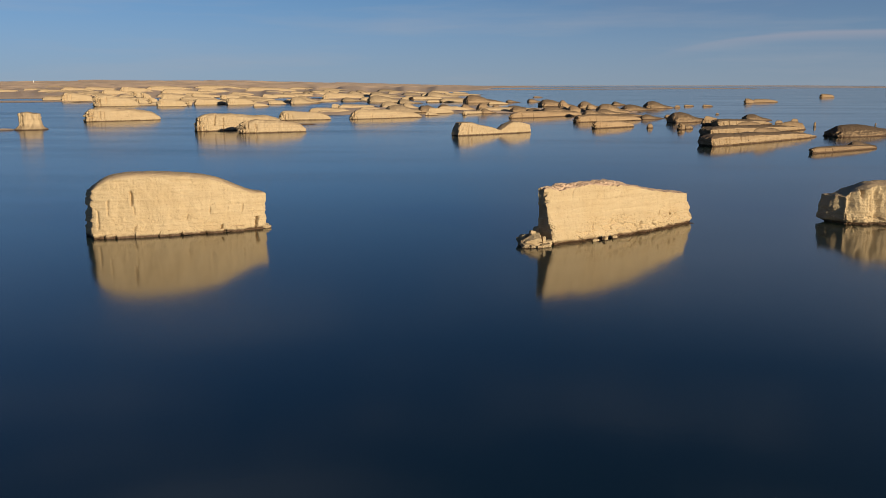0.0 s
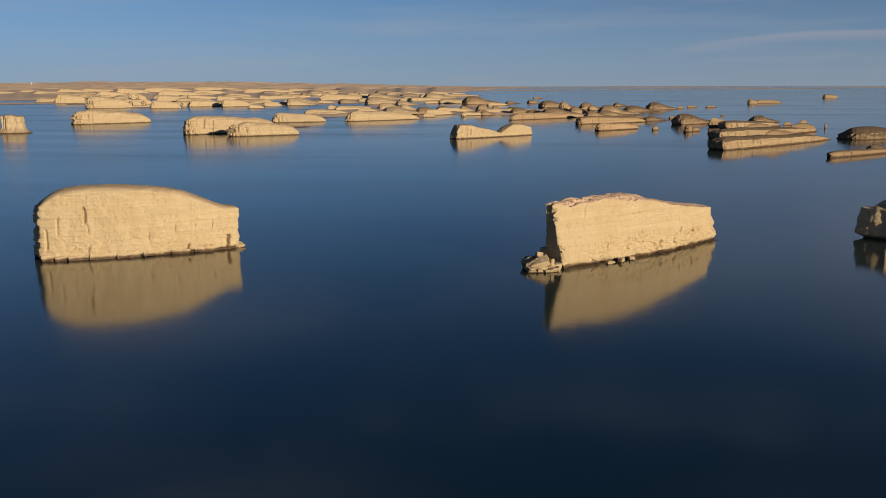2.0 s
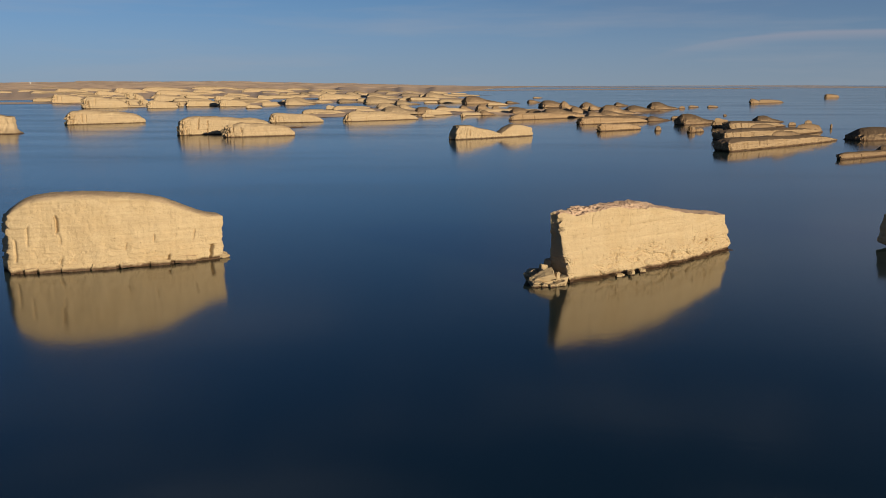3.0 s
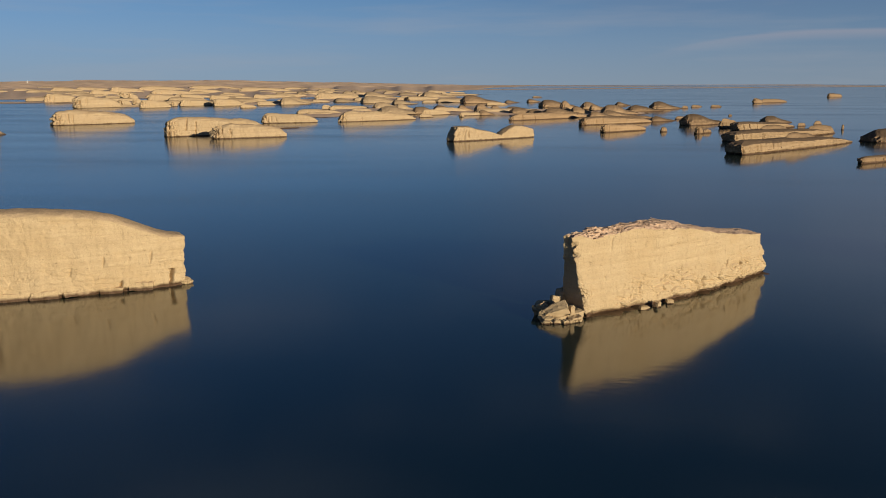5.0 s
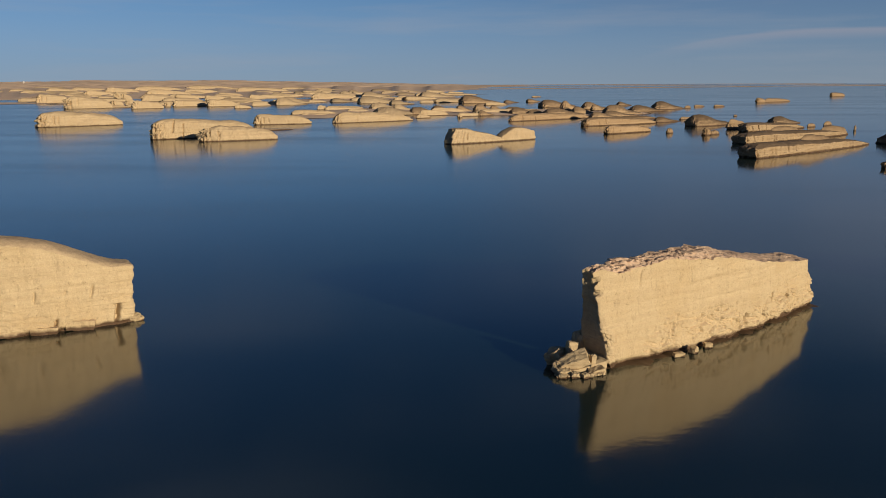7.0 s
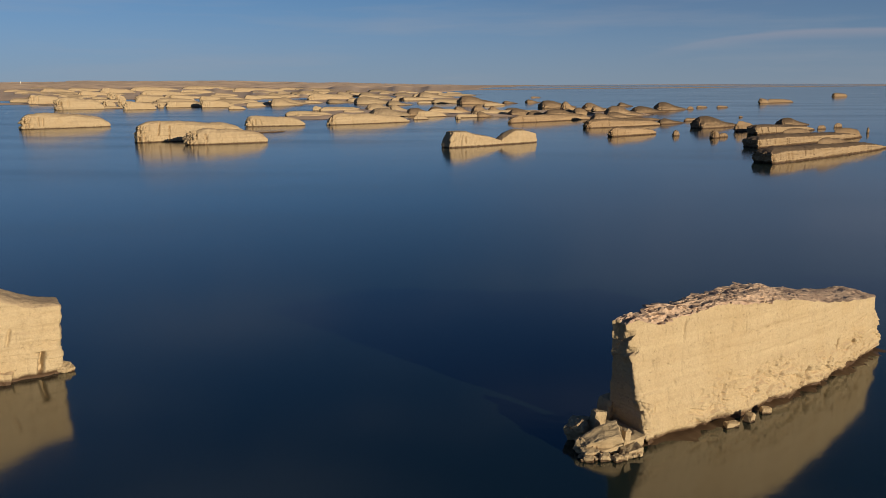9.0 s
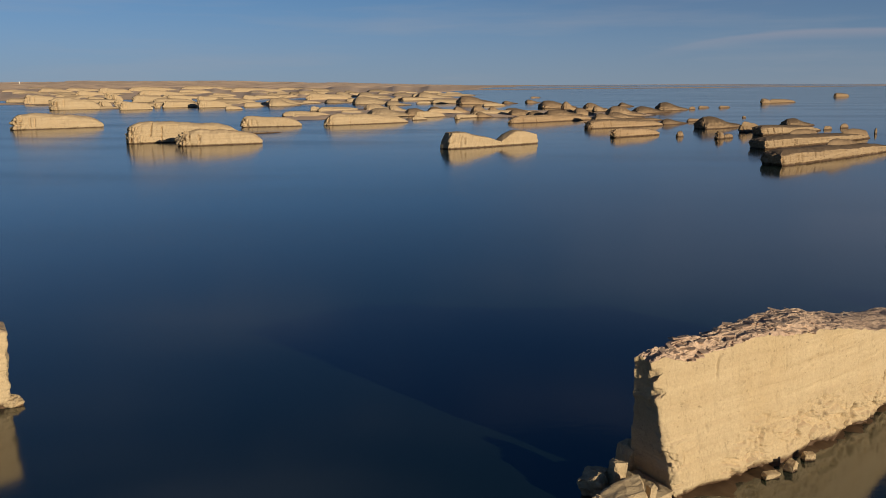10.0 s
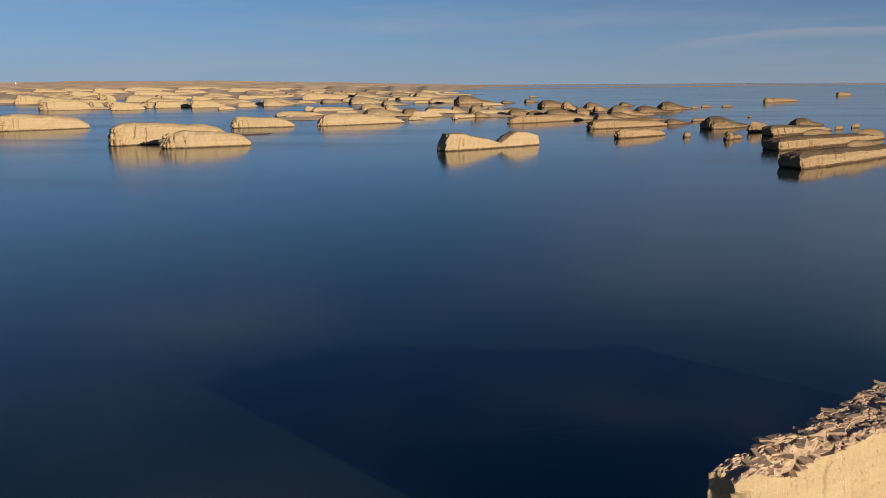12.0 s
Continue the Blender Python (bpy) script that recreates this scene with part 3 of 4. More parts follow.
rock_r = tagged(new("yardang", rock_mesh(15.0, 4.2, (3.7, 5.0, 5.3, 5.2, 4.7, 4.1, 3.4), 37, square=9.0,
                lean=0.22, spine=0.8, cap=0.06, cap_power=2.5, around=640, up=100, over=24, gully=0.7, beds=0.06, rough=0.16, crag=0.12,
                undercut=0.9, cap_rough=0.12, skew=-0.62, chips=0.30, chip_top=0.35, tilt=0.4, mats=(M_ROCK, M_ROCK),
                cracks=((-5.2, 3.3, 5.6, 0.5, 0.16, 0.0), (-6.4, 2.0, 5.0, 0.25, 0.2, 0.1), (-4.0, 1.5, 4.0, 0.25, 0.25, -0.1)))),
                "gullied pale mudstone rock with dark overhanging head in water", "rock", "near yardangs")
set_down(rock_r, 48.7, 92.2, 15.0, 4.2, 3)

# ---------------------------------------------------------------- the field of yardangs beyond
FAR = (M_BROWN, M_BROWN)
DARK = (M_DARK, M_DARK)
PALE = (M_FAR, M_FAR)
count = [100]


def detail(length, y):
    """Finer meshes for rocks that are larger and nearer."""
    k = min(1.0, max(0.25, length * 6 / y))
    k = max(0.0, k - 0.2)
    return dict(around=int(70 + 600 * k), up=int(9 + 42 * k), over=int(6 + 14 * k))


def far_rock(x, y, length, width, rot, label, tops=(), mats=None, splits=0, **kw):
    count[0] += 1
    rng = random.Random(count[0])
    high = max(tops)
    tops = tuple(h * (1 + rng.uniform(-0.05, 0.04)) for h in tops)
    cracks = tuple((length * (-0.5 + 0.30 * (k + rng.random()) / splits), high * rng.uniform(0.0, 0.3), high * rng.uniform(0.6, 0.95),
                    high * rng.uniform(0.12, 0.34), max(0.16, high * rng.uniform(0.02, 0.05)), rng.uniform(-0.2, 0.2)) for k in range(splits))
    ob = new("yardang", rock_mesh(length, width, seed=count[0], tops=tops, mats=mats or (DARK if x > 66 else FAR if x > 12 else PALE), cracks=cracks,
                                  **detail(length, y), **kw))
    tagged(ob, label, "rock", "yardang field")
    return set_down(ob, x, y, length, width, rot)


def block(x, y, length, width, height, rot=38):
    tops = tuple(height * f for f in (0.90, 1.0, 0.985, 0.955, 0.915, 0.87, 0.80, 0.68, 0.30))
    return far_rock(x, y, length, width, rot, "steep-walled pale mudstone block standing in shallow water", tops=tops, square=14.0,
                    skew=0.06, widths=(0.85, 1.0, 1.0, 0.9, 0.55), lean=0.34, spine=0.985, cap=0.24, cap_power=2.0, wall_power=1.5,
                    tilt=0.10 * height, gully=0.022 * height, beds=0.03 * height, rough=0.035 * height, undercut=0.10 * height,
                    cap_rough=0.025 * height, scale=0.2 * height, prow=-0.06 * height, splits=3, crag=0.42 * height)


def ridge(x, y, length, width, height, rot=38):
    tops = tuple(height * f for f in (0.78, 1.0, 0.98, 0.93, 0.86, 0.76, 0.58, 0.22))
    return far_rock(x, y, length, width, rot, "long tan mudstone ridge with a tapering tail above water", tops=tops, square=7.0,
                    skew=0.08, widths=(0.8, 1.0, 0.95, 0.75, 0.35), lean=0.42, spine=0.965, cap=0.36, cap_power=1.9, wall_power=1.4,
                    tilt=0.06 * height, gully=0.025 * height, beds=0.03 * height, rough=0.035 * height, cap_rough=0.03 * height,
                    scale=0.22 * height, prow=-0.10 * height, splits=2, crag=0.34 * height)


def dome(x, y, length, width, height, rot=38):
    tops = tuple(height * f for f in (0.46, 0.86, 1.0, 0.93, 0.72, 0.52, 0.38, 0.27, 0.12))
    mats = DARK if x > 75 else FAR if x > -40 else PALE
    x, width = x + 0.40 * width, 2.4 * width
    return far_rock(x, y, length, width, rot, "brown rounded mudstone hump with a low trailing tail", tops=tops, mats=mats, square=7.0,
                    skew=0.30, widths=(0.85, 1.05, 1.0, 0.70, 0.35), lean=0.30, spine=0.95, cap=0.50, cap_power=1.7, wall_power=1.5,
                    gully=0.03 * height, beds=0.02 * height, rough=0.035 * height, undercut=0.04 * height, cap_rough=0.03 * height,
                    scale=0.22 * height, crag=0.26 * height)


def shelf(x, y, length, width, height, rot=38):
    mats = (M_TOP, M_TOP)
    tops = tuple(height * f for f in (0.92, 1.0, 0.97, 0.92, 0.86, 0.80, 0.70, 0.50, 0.12))
    return far_rock(x, y, length, width, rot, "long flat mudstone shelf with jagged dark head and lit flank", tops=tops, square=28.0,
                    mats=mats, skew=0.30, widths=(0.85, 1.0, 1.1, 1.0, 0.4), lean=0.16, spine=0.98, cap=0.22, cap_power=2.2,
                    gully=0.09 * height, beds=0.04 * height, rough=0.05 * height, undercut=0.12 * height, cap_rough=0.03 * height,
                    scale=0.32 * height, prow=0.15 * height, tilt=0.15 * height, splits=5, crag=0.36 * height)


def knoll(x, y, length, width, height, rot=38):
    tops = tuple(height * f for f in (0.55, 0.88, 1.0, 0.97, 0.88, 0.75, 0.6))
    return far_rock(x, y, length, width, rot, "smooth brown knoll resting on a mudstone shelf", tops=tops, square=2.6, mats=DARK,
                    lean=0.5, spine=0.75, cap=0.5, cap_power=1.6, gully=0.02 * height, beds=0.02 * height,
                    rough=0.03 * height, cap_rough=0.02 * height, scale=0.25 * height)


def mound(x, y, length, width, height, rot=38):
    tops = tuple(height * f for f in (0.6, 0.9, 1.0, 0.95, 0.8, 0.5))
    return far_rock(x, y, length, width, rot, "small worn mudstone stump rising from the lake", tops=tops, square=2.6,
                    lean=0.4, spine=0.7, cap=0.35, cap_power=2.0, gully=0.12 * height, beds=0.06 * height,
                    rough=0.1 * height, undercut=0.05 * height, cap_rough=0.08 * height, scale=0.25 * height)


block(-181.2, 371.3, 35.1, 6.1, 6.4, rot=40)
block(-411.9, 805.6, 30.6, 6.4, 8.7)
block(-294.5, 624.8, 33.0, 6.5, 8.9)
block(-94.4, 388.0, 25.2, 3.5, 4.5, rot=22)
ridge(-101.4, 496.1, 29.5, 5.4, 2.9)
ridge(-60.8, 400.2, 42.9, 6.1, 4.8)
ridge(-28.0, 450.0, 8.9, 1.7, 1.8)
ridge(-78.5, 344.3, 12.0, 1.9, 0.5)
mound(-104.6, 588.0, 7.5, 2.1, 3.1)
block(-88.4, 574.2, 17.4, 2.7, 2.3)
block(-282.5, 673.1, 10.2, 2.7, 5.5)
block(-294.9, 730.6, 8.7, 2.9, 5.4)
block(-244.7, 622.5, 22.7, 4.2, 5.9)
block(-239.3, 670.9, 5.1, 1.6, 4.1)
block(-232.1, 670.6, 26.9, 4.8, 5.4)
block(-205.1, 669.2, 24.1, 4.2, 5.9)
ridge(-169.4, 619.2, 12.8, 2.9, 2.9)
ridge(-175.0, 685.3, 16.5, 2.8, 3.2)
dome(-162.3, 703.3, 29.5, 4.8, 6.1)
ridge(-151.0, 787.8, 19.8, 4.3, 2.6)
ridge(18.2, 412.2, 57.0, 4.3, 3.4, rot=42)
dome(36.7, 465.2, 33.8, 4.2, 4.2)
dome(-12.4, 734.4, 43.6, 7.1, 7.2)
dome(0.1, 503.2, 17.9, 3.3, 5.7)
ridge(1.9, 493.3, 52.3, 5.6, 3.1)
dome(9.8, 534.6, 13.3, 2.4, 3.9)
dome(18.4, 523.4, 30.5, 4.0, 3.3)
dome(25.2, 753.3, 17.0, 2.7, 2.4)
dome(45.8, 774.4, 17.6, 3.2, 3.0)
ridge(65.9, 1013.9, 15.3, 2.8, 1.6)
dome(47.3, 624.5, 35.5, 6.2, 5.3)
dome(56.1, 568.7, 15.8, 3.1, 5.6)
dome(53.4, 482.6, 20.3, 3.5, 4.4)
dome(69.8, 568.2, 24.0, 4.1, 4.8)
dome(73.5, 555.7, 12.9, 2.2, 3.6)
dome(69.5, 473.2, 31.2, 4.4, 5.6)
dome(105.4, 653.4, 16.1, 2.7, 3.0)
dome(91.6, 521.0, 32.7, 3.9, 4.0)
dome(115.0, 566.5, 30.5, 4.9, 5.1)
mound(139.6, 591.6, 6.7, 1.4, 1.9)
ridge(153.1, 619.5, 11.5, 1.9, 1.6)
ridge(166.6, 618.9, 12.3, 2.0, 1.6)
mound(133.5, 463.0, 2.9, 1.3, 0.9)
block(46.3, 369.2, 40.1, 5.1, 3.4, rot=33)
dome(55.5, 425.6, 23.9, 2.9, 3.6)
block(47.1, 317.1, 24.0, 2.5, 2.9, rot=40)
dome(80.0, 398.2, 17.6, 2.1, 2.3)
ridge(97.4, 424.9, 11.7, 1.6, 1.4)
mound(68.6, 321.2, 3.2, 1.8, 1.9)
dome(87.2, 363.4, 28.5, 4.3, 4.7)
ridge(95.7, 343.3, 12.1, 1.6, 3.7)
block(78.0, 309.1, 3.6, 1.5, 2.5)
mound(81.2, 313.0, 4.8, 1.3, 1.4)
mound(130.3, 357.9, 6.1, 1.1, 1.4)
mound(140.9, 368.3, 5.9, 1.3, 1.7)
dome(117.0, 262.8, 47.0, 5.4, 3.9, rot=30)
block(86.4, 200.9, 29.8, 2.1, 1.6, rot=36)
dome(102.9, 217.7, 13.4, 1.6, 1.8, rot=36)
block(228.4, 719.5, 12.1, 3.0, 4.2)
ridge(241.0, 739.3, 38.7, 3.6, 3.3)
block(394.2, 980.2, 28.5, 4.2, 4.4)
ridge(-981.3, 1663.4, 49.6, 11.7, 6.5)
ridge(-745.9, 1385.4, 55.6, 12.5, 8.2)
ridge(-825.7, 1620.3, 68.1, 14.9, 10.6)
ridge(-543.3, 1180.7, 43.3, 9.1, 9.3)
block(-388.9, 827.1, 21.4, 4.6, 6.5)
block(-385.3, 875.7, 21.2, 5.2, 5.7)
ridge(-619.7, 1418.2, 61.8, 12.6, 12.1)
block(-421.1, 999.8, 14.5, 4.0, 8.5)
block(-359.1, 871.9, 11.5, 3.6, 8.0)
ridge(-336.5, 868.7, 39.8, 7.8, 6.7)
ridge(-713.6, 1769.3, 114.9, 18.6, 12.7)
ridge(-449.1, 1161.6, 66.4, 10.6, 9.8)
block(-332.0, 952.6, 27.0, 5.1, 6.2)
ridge(-472.3, 1381.2, 64.1, 9.9, 9.0)
block(-286.7, 915.5, 25.2, 4.7, 5.3)
ridge(-235.3, 829.4, 27.4, 5.8, 5.3)
ridge(-254.3, 971.3, 19.9, 4.8, 5.0)
dome(-391.5, 1498.7, 50.6, 10.5, 3.8)
ridge(-186.6, 799.7, 17.3, 3.5, 2.5)
dome(-169.3, 755.5, 31.4, 5.4, 6.2)
dome(-291.7, 1223.8, 30.2, 5.3, 5.5)
ridge(-168.3, 897.0, 54.8, 9.0, 7.5)
dome(-176.7, 1105.6, 40.0, 6.5, 7.1)
dome(-101.1, 747.0, 48.8, 7.6, 6.6)
ridge(-307.3, 1640.7, 95.9, 13.0, 6.3)
dome(-146.1, 1099.5, 48.8, 7.7, 6.3)
dome(-199.0, 1606.5, 78.1, 12.2, 6.1)
dome(-110.4, 1183.2, 53.9, 8.3, 4.4)
dome(-65.1, 1005.8, 53.0, 7.9, 7.0)
ridge(-47.0, 759.9, 31.9, 3.9, 2.3)
ridge(-43.5, 1168.0, 60.6, 7.3, 2.9)
ridge(-45.0, 1401.4, 33.2, 4.1, 2.7)
ridge(-95.6, 568.4, 32.7, 5.3, 3.2)
dome(-69.0, 577.5, 27.7, 4.3, 5.0)
dome(-54.2, 479.9, 35.6, 6.4, 4.7)
dome(-51.7, 564.6, 15.2, 3.2, 4.6)
dome(-35.7, 495.2, 24.2, 4.3, 4.3)
ridge(-28.5, 478.2, 20.0, 3.0, 3.3)
ridge(-24.4, 521.3, 26.2, 3.9, 3.2)
dome(-10.7, 539.9, 13.2, 2.6, 4.1)
ridge(-7.6, 469.0, 18.4, 2.7, 2.0)
block(-7.3, 454.2, 2.7, 1.5, 2.3)
ridge(8.9, 680.0, 21.9, 3.1, 2.5)
ridge(-476.0, 1694.3, 117.9, 17.1, 9.9)
ridge(-795.7, 2320.3, 156.2, 23.9, 12.1)
ridge(-502.3, 2196.4, 109.3, 15.3, 7.1)
shelf(67.4, 222.6, 65.0, 7.6, 3.2, rot=43)
shelf(79.1, 267.5, 66.0, 7.2, 3.1, rot=42)
shelf(97.4, 325.8, 41.9, 6.3, 3.1, rot=41)
dome(123.3, 374.8, 23.0, 3.3, 3.4, rot=41)
knoll(85.5, 242.0, 21.0, 5.6, 4.1, rot=43)
knoll(96.0, 296.0, 20.0, 4.6, 3.6, rot=41)
knoll(113.0, 299.5, 20.4, 4.4, 3.4, rot=42)
dome(-285.5, 1334.5, 36.6, 8.5, 5.1)
dome(-132.7, 792.5, 30.7, 6.8, 3.9)
dome(-68.9, 706.0, 25.9, 5.4, 4.0)
dome(-197.4, 1312.5, 42.6, 8.1, 6.7)
dome(-207.3, 1111.9, 30.9, 7.0, 4.2)
dome(-442.9, 1783.7, 60.8, 12.5, 6.9)
ridge(-81.5, 883.1, 40.1, 6.1, 3.3)
ridge(-342.4, 1139.6, 37.5, 8.1, 5.9)
ridge(-475.5, 1265.3, 40.4, 7.9, 5.7)
ridge(-584.4, 1189.0, 28.1, 7.2, 5.4)
ridge(-1040.0, 1871.9, 65.8, 15.0, 7.4)
ridge(-1008.2, 2101.0, 89.9, 19.1, 9.6)
ridge(-74.5, 525.1, 16.7, 3.6, 2.6)
ridge(-91.9, 474.4, 19.9, 3.3, 2.0)
dome(-26.7, 562.5, 19.1, 3.9, 3.1)
dome(2.4, 476.1, 12.9, 2.5, 2.9)
dome(20.3, 491.3, 24.0, 3.9, 3.6)
dome(28.8, 474.4, 21.5, 3.5, 3.2)
dome(48.3, 489.3, 16.3, 3.0, 3.9)
dome(65.0, 449.9, 28.2, 3.6, 3.2)
ridge(69.3, 423.2, 26.9, 3.4, 1.7)
ridge(-453.6, 2176.0, 109.6, 15.1, 5.5)
ridge(-791.0, 2022.3, 91.6, 14.8, 7.9)
ridge(-1349.9, 2552.2, 123.6, 22.5, 10.0)
ridge(-671.8, 2267.5, 108.4, 16.1, 5.8)


# low worn ridges scattered between them, out to the western shore
low = random.Random(77)
made = 0
while made < 90:
    y = low.uniform(620, 1500)
    x = -y * low.uniform(0.03, 0.56)
    size = low.uniform(0.7, 1.5) * (0.7 + y / 2500)
    kind = low.choice((ridge, ridge, block, mound))
    if y > 760 or x > -0.42 * y:
        kind(x, y, 28 * size, 6.5 * size, 2.7 * size + 1.0 * (y > 1000))
        made += 1


# rocks of a shape of their own in the middle distance
far_rock(-5.2, 270.6, 21.1, 5.0, 37, "low pale mudstone wedge sloping down to a saddle",
         tops=(4.4, 4.5, 4.3, 3.8, 3.3, 2.6, 1.7, 0.8), square=16.0, crag=0.7, widths=(0.9, 1, 1, 0.9, 0.7), lean=0.25, spine=0.96,
         cap=0.08, gully=0.25, beds=0.12, rough=0.2, undercut=0.3, cap_rough=0.15, prow=-1.6, splits=3)
far_rock(9.8, 282.0, 16.0, 5.0, 45, "pale mudstone hump with a sheer tail end",
         tops=(0.6, 2.4, 3.45, 4.0, 4.05, 3.8, 3.3, 2.6), square=9.0, widths=(0.6, 0.9, 1, 1, 1), lean=0.25, spine=0.96,
         cap=0.08, gully=0.25, beds=0.12, rough=0.2, undercut=0.3, cap_rough=0.15)
far_rock(-102.3, 293.0, 37.0, 5.6, 36, "long pale whaleback rock with a cracked sheer head",
         tops=(6.0, 6.55, 6.45, 6.3, 6.1, 5.85, 5.4, 4.4, 1.6), square=14.0, crag=1.5, widths=(0.85, 1, 1, 0.9, 0.6), lean=0.34, spine=0.985,
         cap=0.22, cap_power=2.0, wall_power=1.5, gully=0.12, beds=0.15, rough=0.18, undercut=0.5, cap_rough=0.12, prow=-0.9, splits=3)
far_rock(-83.3, 283.0, 24.5, 4.6, 28, "long pale rock with a broken crumbling head",
         tops=(4.2, 4.4, 4.75, 4.7, 4.55, 4.3, 3.9, 3.2, 1.6), square=14.0, crag=2.2, widths=(0.7, 1, 1, 0.95, 0.7), lean=0.36, spine=0.985,
         cap=0.24, cap_power=2.0, wall_power=1.5, gully=0.12, beds=0.12, rough=0.16, undercut=0.4, cap_rough=0.12, prow=-0.5, splits=4)
far_rock(-176.5, 303.5, 8.2, 5.5, 12, "lone pale mudstone stack on a flared base",
         tops=(6.3, 6.7, 6.75, 6.6, 6.5, 6.3), square=7.0, lean=0.30, spine=0.55, wall_power=0.8, chips=0.3, chip_top=1.2,
         cap=0.03, flare=2.2, gully=0.35, beds=0.3, rough=0.3, cap_rough=0.2, splits=3)
far_rock(137.4, 333.9, 0.9, 0.8, 10, "small dark weathered stub in open water",
         tops=(1.7, 1.9, 1.8), square=4.0, lean=0.2, spine=0.5, cap=0.2, gully=0.05, beds=0.05, rough=0.06, cap_rough=0.03)
far_rock(165.7, 342.9, 0.6, 0.6, 10, "small dark weathered stub in open water",
         tops=(0.8, 1.0, 0.9), square=4.0, lean=0.2, spine=0.5, cap=0.2, gully=0.05, beds=0.05, rough=0.06, cap_rough=0.03)


# ---------------------------------------------------------------- broken blocks
def hull_mesh(size, seed, n=16, mat=None, crumble=False):
    """An angular broken block: the hull of points strewn in a box, edges chamfered."""
    rng = random.Random(seed)
    bm = bmesh.new()
    for _ in range(n):
        p = [rng.uniform(-1, 1) for _ in range(3)]
        k = max(abs(c) for c in p)
        q = [c / k * rng.uniform(0.82, 1.0) for c in p]
        bm.verts.new([q[i] * size[i] / 2 for i in range(3)])
    for sx in (-1, 1):
        for sy in (-1, 1):
            for sz in (-1, 1):
                bm.verts.new([s * size[i] / 2 * rng.uniform(0.72, 0.98) for i, s in enumerate((sx, sy, sz))])
    res = bmesh.ops.convex_hull(bm, input=bm.verts[:])
    loose = [v for v in bm.verts if not v.link_faces]
    bmesh.ops.delete(bm, geom=loose, context="VERTS")
    bmesh.ops.dissolve_limit(bm, angle_limit=0.20, verts=bm.verts[:], edges=bm.edges[:])
    bmesh.ops.bevel(bm, geom=bm.edges[:], offset=min(size) * 0.025, segments=1, affect="EDGES")
    if crumble:
        bmesh.ops.triangulate(bm, faces=bm.faces[:])
        for _ in range(3):
            long = [e for e in bm.edges if e.calc_length() > min(size) * 0.16]
            bmesh.ops.subdivide_edges(bm, edges=long, cuts=1, use_grid_fill=False)
            bmesh.ops.triangulate(bm, faces=bm.faces[:])
        for v in bm.verts:
            p = v.co * (1.6 / max(size)) + Vector((seed * 3.1, 0, 0))
            v.co += v.normal * min(size) * (0.12 * noise.fractal(p * 1.7, 0.8, 2.0, 5) + 0.04 * noise.noise(p * 9))
    bmesh.ops.recalc_face_normals(bm, faces=bm.faces[:])
    me = bpy.data.meshes.new("block")
    bm.to_mesh(me)
    bm.free()
    me.materials.append(mat or M_RUBBLE)
    return me


def boulder(x, y, z, sx, sy, sz, turn, tilt, seed, label="fallen angular mudstone boulder at the water's edge", rise=None):
    ob = new("boulder", hull_mesh((sx, sy, sz), seed, crumble=True))
    ob.matrix_basis = pose(x, y, z, tilt, tilt * 0.6 if rise is None else rise, turn)
    return tagged(ob, label, "boulder", "fallen boulders")


boulder(8.35, 76.75, 0.72, 2.1, 1.0, 0.75, 6, 24, 1, "large tilted slab of fallen pale mudstone", -20)
boulder(8.35, 78.3, 0.85, 0.75, 0.7, 1.4, 20, -10, 2, "jagged splinter of fallen mudstone beside the rock's head", 12)
boulder(7.45, 78.3, 0.40, 1.2, 1.3, 1.3, -30, 8, 3, "dark heap of fallen mudstone beside the rock's head", -14)
boulder(9.1, 79.8, 0.8, 0.9, 1.0, 2.0, 40, 6, 18, "upright broken block leaning on the rock's head", 8)
boulder(8.8, 77.8, 0.18, 3.0, 2.7, 0.8, 30, 4, 19, "low bank of crushed mudstone below the rock's head", -4)
boulder(9.55, 76.95, 0.62, 0.42, 0.36, 1.0, 30, 8, 9)
boulder(9.8, 76.55, 0.18, 1.1, 0.7, 0.45, 30, 6, 8, rise=-6)
boulder(7.35, 76.7, 0.35, 0.6, 0.6, 0.8, 60, 18, 4, rise=20)
boulder(7.7, 76.2, 0.2, 0.9, 0.6, 0.5, 12, 12, 5, rise=-8)
boulder(7.55, 75.65, 0.10, 0.55, 0.35, 0.32, -8, 8, 6)
boulder(8.35, 75.8, 0.14, 0.55, 0.4, 0.42, 10, 6, 7, rise=4)
boulder(8.95, 75.75, 0.10, 0.5, 0.4, 0.4, 35, 6, 10)
boulder(9.35, 76.0, 0.08, 0.6, 0.4, 0.35, 70, 5, 11)
crumbs = random.Random(91)
for k in range(34):
    f = crumbs.random()
    grit = crumbs.uniform(0.12, 0.36)
    boulder(7.1 + 3.2 * f + crumbs.gauss(0, 0.15), 75.5 + 0.7 * f + abs(crumbs.gauss(0, 0.35)), grit * 0.2 + 0.05 * crumbs.random(),
            grit, grit * crumbs.uniform(0.6, 1.0), grit * crumbs.uniform(0.5, 0.9), crumbs.uniform(0, 180), crumbs.gauss(0, 14), 200 + k,
            "small crumb of mudstone among fallen boulders")
SMALL = "small broken block below the cliff foot"
boulder(-24.20, 87.60, 0.25, 1.0, 0.8, 0.7, 15, 12, 31, SMALL)
boulder(-23.80, 87.70, 0.1, 0.6, 0.5, 0.5, 50, 9, 32, SMALL)
boulder(15.66, 80.00, 0.10, 0.9, 0.4, 0.4, 25, 8, 21, SMALL)
boulder(16.85, 80.81, 0.16, 0.6, 0.5, 0.65, 50, 14, 22, SMALL)
boulder(18.10, 81.93, 0.14, 0.65, 0.4, 0.45, 10, 10, 23, SMALL)
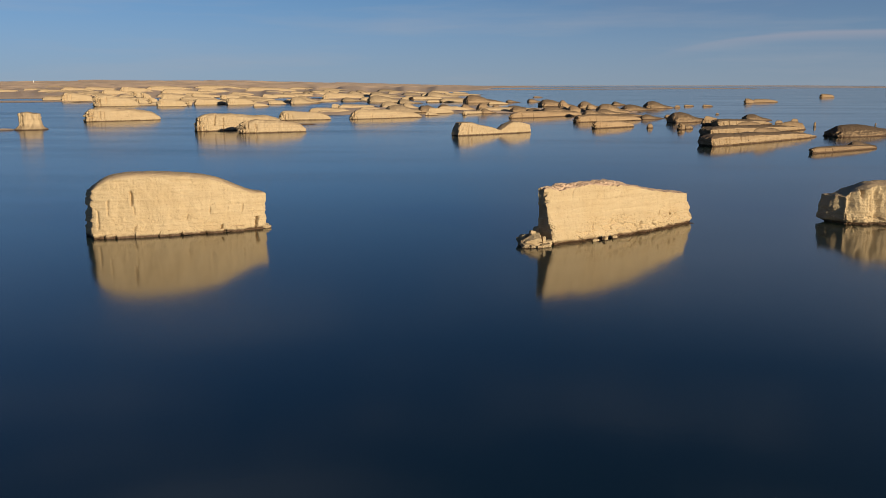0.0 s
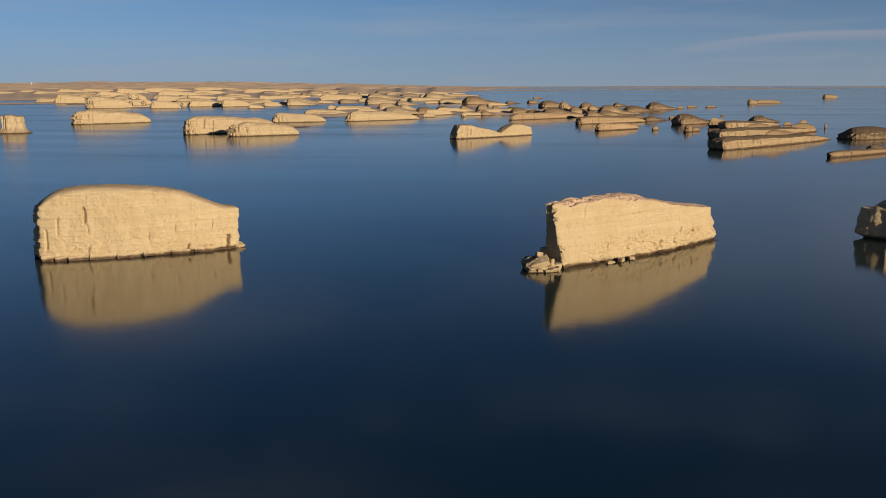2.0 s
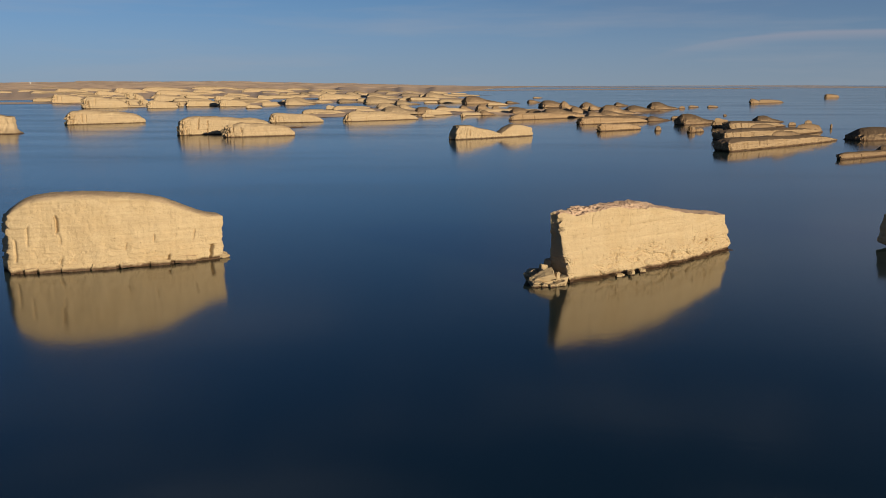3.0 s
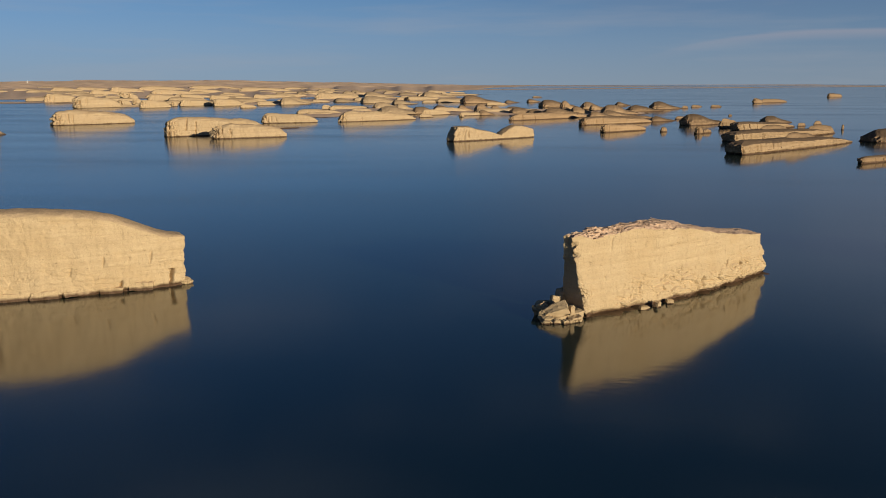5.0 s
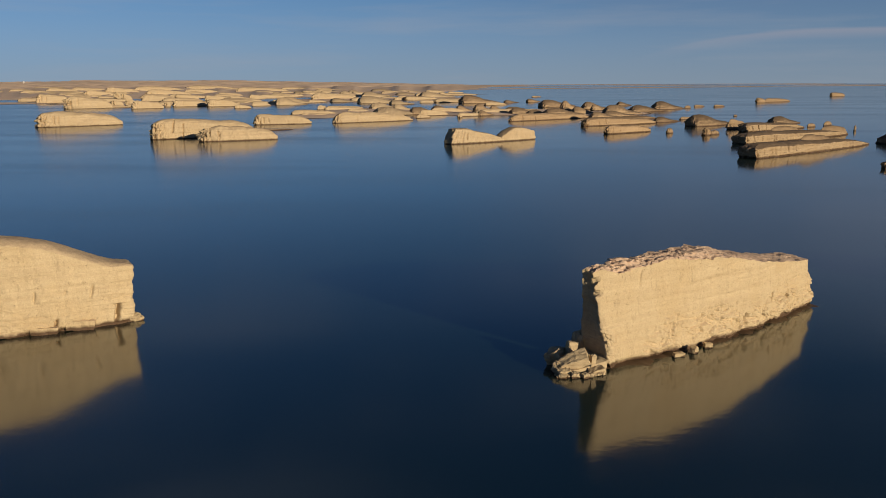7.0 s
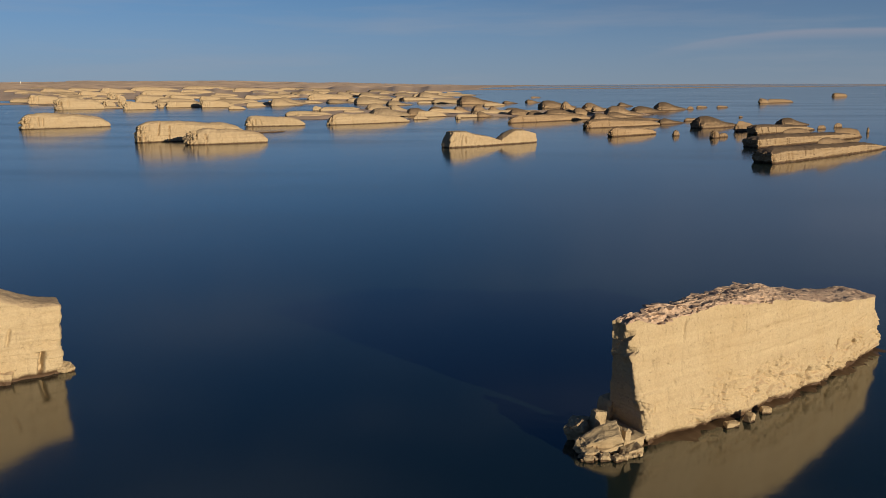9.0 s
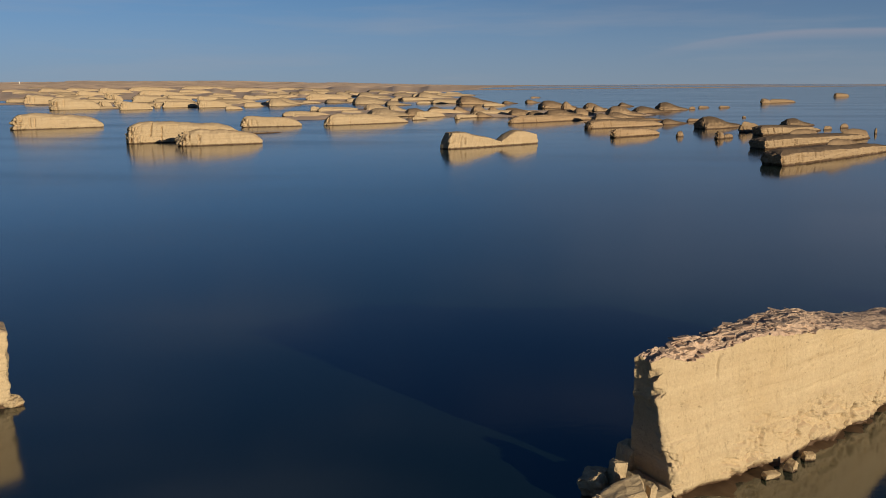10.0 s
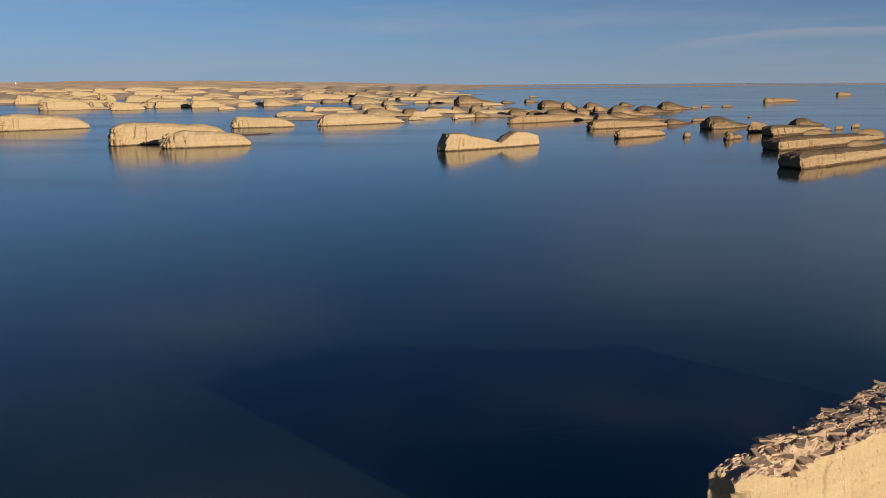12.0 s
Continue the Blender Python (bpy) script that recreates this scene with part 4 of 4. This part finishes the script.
boulder(15.52, 81.45, 0.06, 0.4, 0.3, 0.3, 10, 10, 24, SMALL)
boulder(16.95, 82.25, 0.08, 0.4, 0.3, 0.3, 40, 10, 25, SMALL)

# ---------------------------------------------------------------- flaking crust plates along the top of the shaded-head rock
from mathutils.bvhtree import BVHTree


def surface_of(ob):
    me = ob.data
    return BVHTree.FromPolygons([v.co for v in me.vertices], [p.vertices for p in me.polygons])


def plates(ob, length, width, count_n, seed, skew, band, sizes, thick, name, label, bend=0.12):
    tree = surface_of(ob)
    rng = random.Random(seed)
    shapes = [hull_mesh((1.0, 0.62, 1.0), seed + i, 10, mat=M_CRUST) for i in range(6)]
    made = 0
    while made < count_n:
        u, v = rng.random(), rng.uniform(*band)
        x, y = (u - 0.5) * length * 0.96, (v - 0.5) * width
        x += skew * (y + width / 2)
        y += bend * length * ((x / length) ** 2 - 0.25)
        hit, normal, _, _ = tree.ray_cast(Vector((x, y, 30)), Vector((0, 0, -1)))
        if hit is None or normal.z < 0.5 or hit.z < np.interp(u, (0, 0.35, 1), (5.9, 5.9, 3.8)) or rng.random() < u * 1.5:
            made += 0 if hit is not None else 1
            continue
        s = rng.uniform(*sizes) * (1.2 - 0.6 * u)
        p = part(name, shapes[made % 6], ob, label)
        turn = (normal * 0.3 + Vector((0, 0, 1))).to_track_quat("Z", "Y") @ Euler((rng.gauss(0, 0.04), rng.gauss(0, 0.04), rng.uniform(0, 6.3))).to_quaternion()
        p.matrix_basis = Matrix.LocRotScale(hit - normal * thick * 0.1, turn,
                                            (s, s * rng.uniform(0.5, 0.9), thick * rng.uniform(0.6, 1.5)))
        made += 1


plates(rock_b, 24.2, 3.3, 210, 5, 0.12, (0.10, 0.98), (0.15, 0.72), 0.06, "crust_slab", "thin flaking brown crust slab")


# ---------------------------------------------------------------- cracked ledge blocks along the foot of the round-topped rock
def ledge(ob, length, width, seed, u0, u1, step, height, out):
    tree = surface_of(ob)
    rng = random.Random(seed)
    u = u0
    while u < u1:
        w = rng.uniform(*step)
        x = (u - 0.5) * length + w / 2
        hit, normal, _, _ = tree.ray_cast(Vector((x, -width * 2, 0.55)), Vector((0, 1, 0)))
        if hit is not None:
            h = height * rng.uniform(0.7, 1.25)
            p = part("ledge_block", hull_mesh((w, 1.3, h), seed * 31 + int(u * 1000), 14, mat=M_ROCK, crumble=True), ob)
            p.matrix_basis = pose(x, hit.y + 0.65 - out * rng.uniform(0.4, 1.2), h * 0.34, rng.gauss(0, 2), rng.gauss(0, 2.5), rng.gauss(0, 4))
        u += (w + rng.uniform(-0.15, 0.15)) / length


ledge(rock_a, 20.4, 3.0, 3, 0.01, 0.97, (0.5, 3.2), 0.75, 0.30)


# ---------------------------------------------------------------- wet mud shelf along the foot of the shaded-head rock
def apron(ob, length, width, reach, bend, seed):
    n, k = 260, 10
    u, v = np.meshgrid(np.linspace(0, 1, n), np.linspace(0, 1, k), indexing="ij")
    x = (u - 0.5) * (length + 1.2)
    out = reach * np.clip(0.55 + 0.8 * fbm(x * 0.35, x * 0, x * 0, 4, seed), 0.12, 1.3) * np.clip(u * 8, 0.2, 1)
    y = -width / 2 + 1.0 - v * (1.0 + out) + bend * length * ((x / length) ** 2 - 0.25)
    z = 0.12 - 0.24 * v ** 1.4 + 0.05 * fbm(x * 1.3, y * 1.3, x * 0, 4, seed + 1)
    i, j = np.meshgrid(np.arange(n - 1), np.arange(k - 1), indexing="ij")
    a = (i * k + j).ravel()
    faces = np.stack([a, a + 1, a + k + 1, a + k], 1)
    me = mesh_from("mud_shelf", np.stack([x.ravel(), y.ravel(), z.ravel()], 1), faces, [M_WET])
    part("mud_shelf", me, ob, "wet brown mud shelf at the waterline")


apron(rock_b, 24.2, 3.3, 2.0, 0.12, 61)


# ---------------------------------------------------------------- white tower on the far plain
def tower(x, y, z, height):
    base = tagged(new("tower"), "small white tower standing on the desert plain", "tower")
    base.matrix_basis = pose(x, y, z)
    white = plain("white_paint", (0.80, 0.79, 0.76))
    for name, r0, r1, z0, z1 in (("shaft", 1.8, 1.4, 0.0, height * 0.8), ("gallery", 2.1, 2.1, height * 0.8, height * 0.86),
                                 ("roof_cap", 1.6, 0.3, height * 0.86, height)):
        bm = bmesh.new()
        bmesh.ops.create_cone(bm, cap_ends=True, segments=16, radius1=r0, radius2=r1, depth=z1 - z0)
        bmesh.ops.bevel(bm, geom=bm.edges[:], offset=0.08, segments=1, affect="EDGES")
        me = bpy.data.meshes.new(name)
        bm.to_mesh(me)
        bm.free()
        me.materials.append(white)
        part(name, me, base).matrix_basis = pose(0, 0, (z0 + z1) / 2)


tower(-2109, 3900, 20, 13)
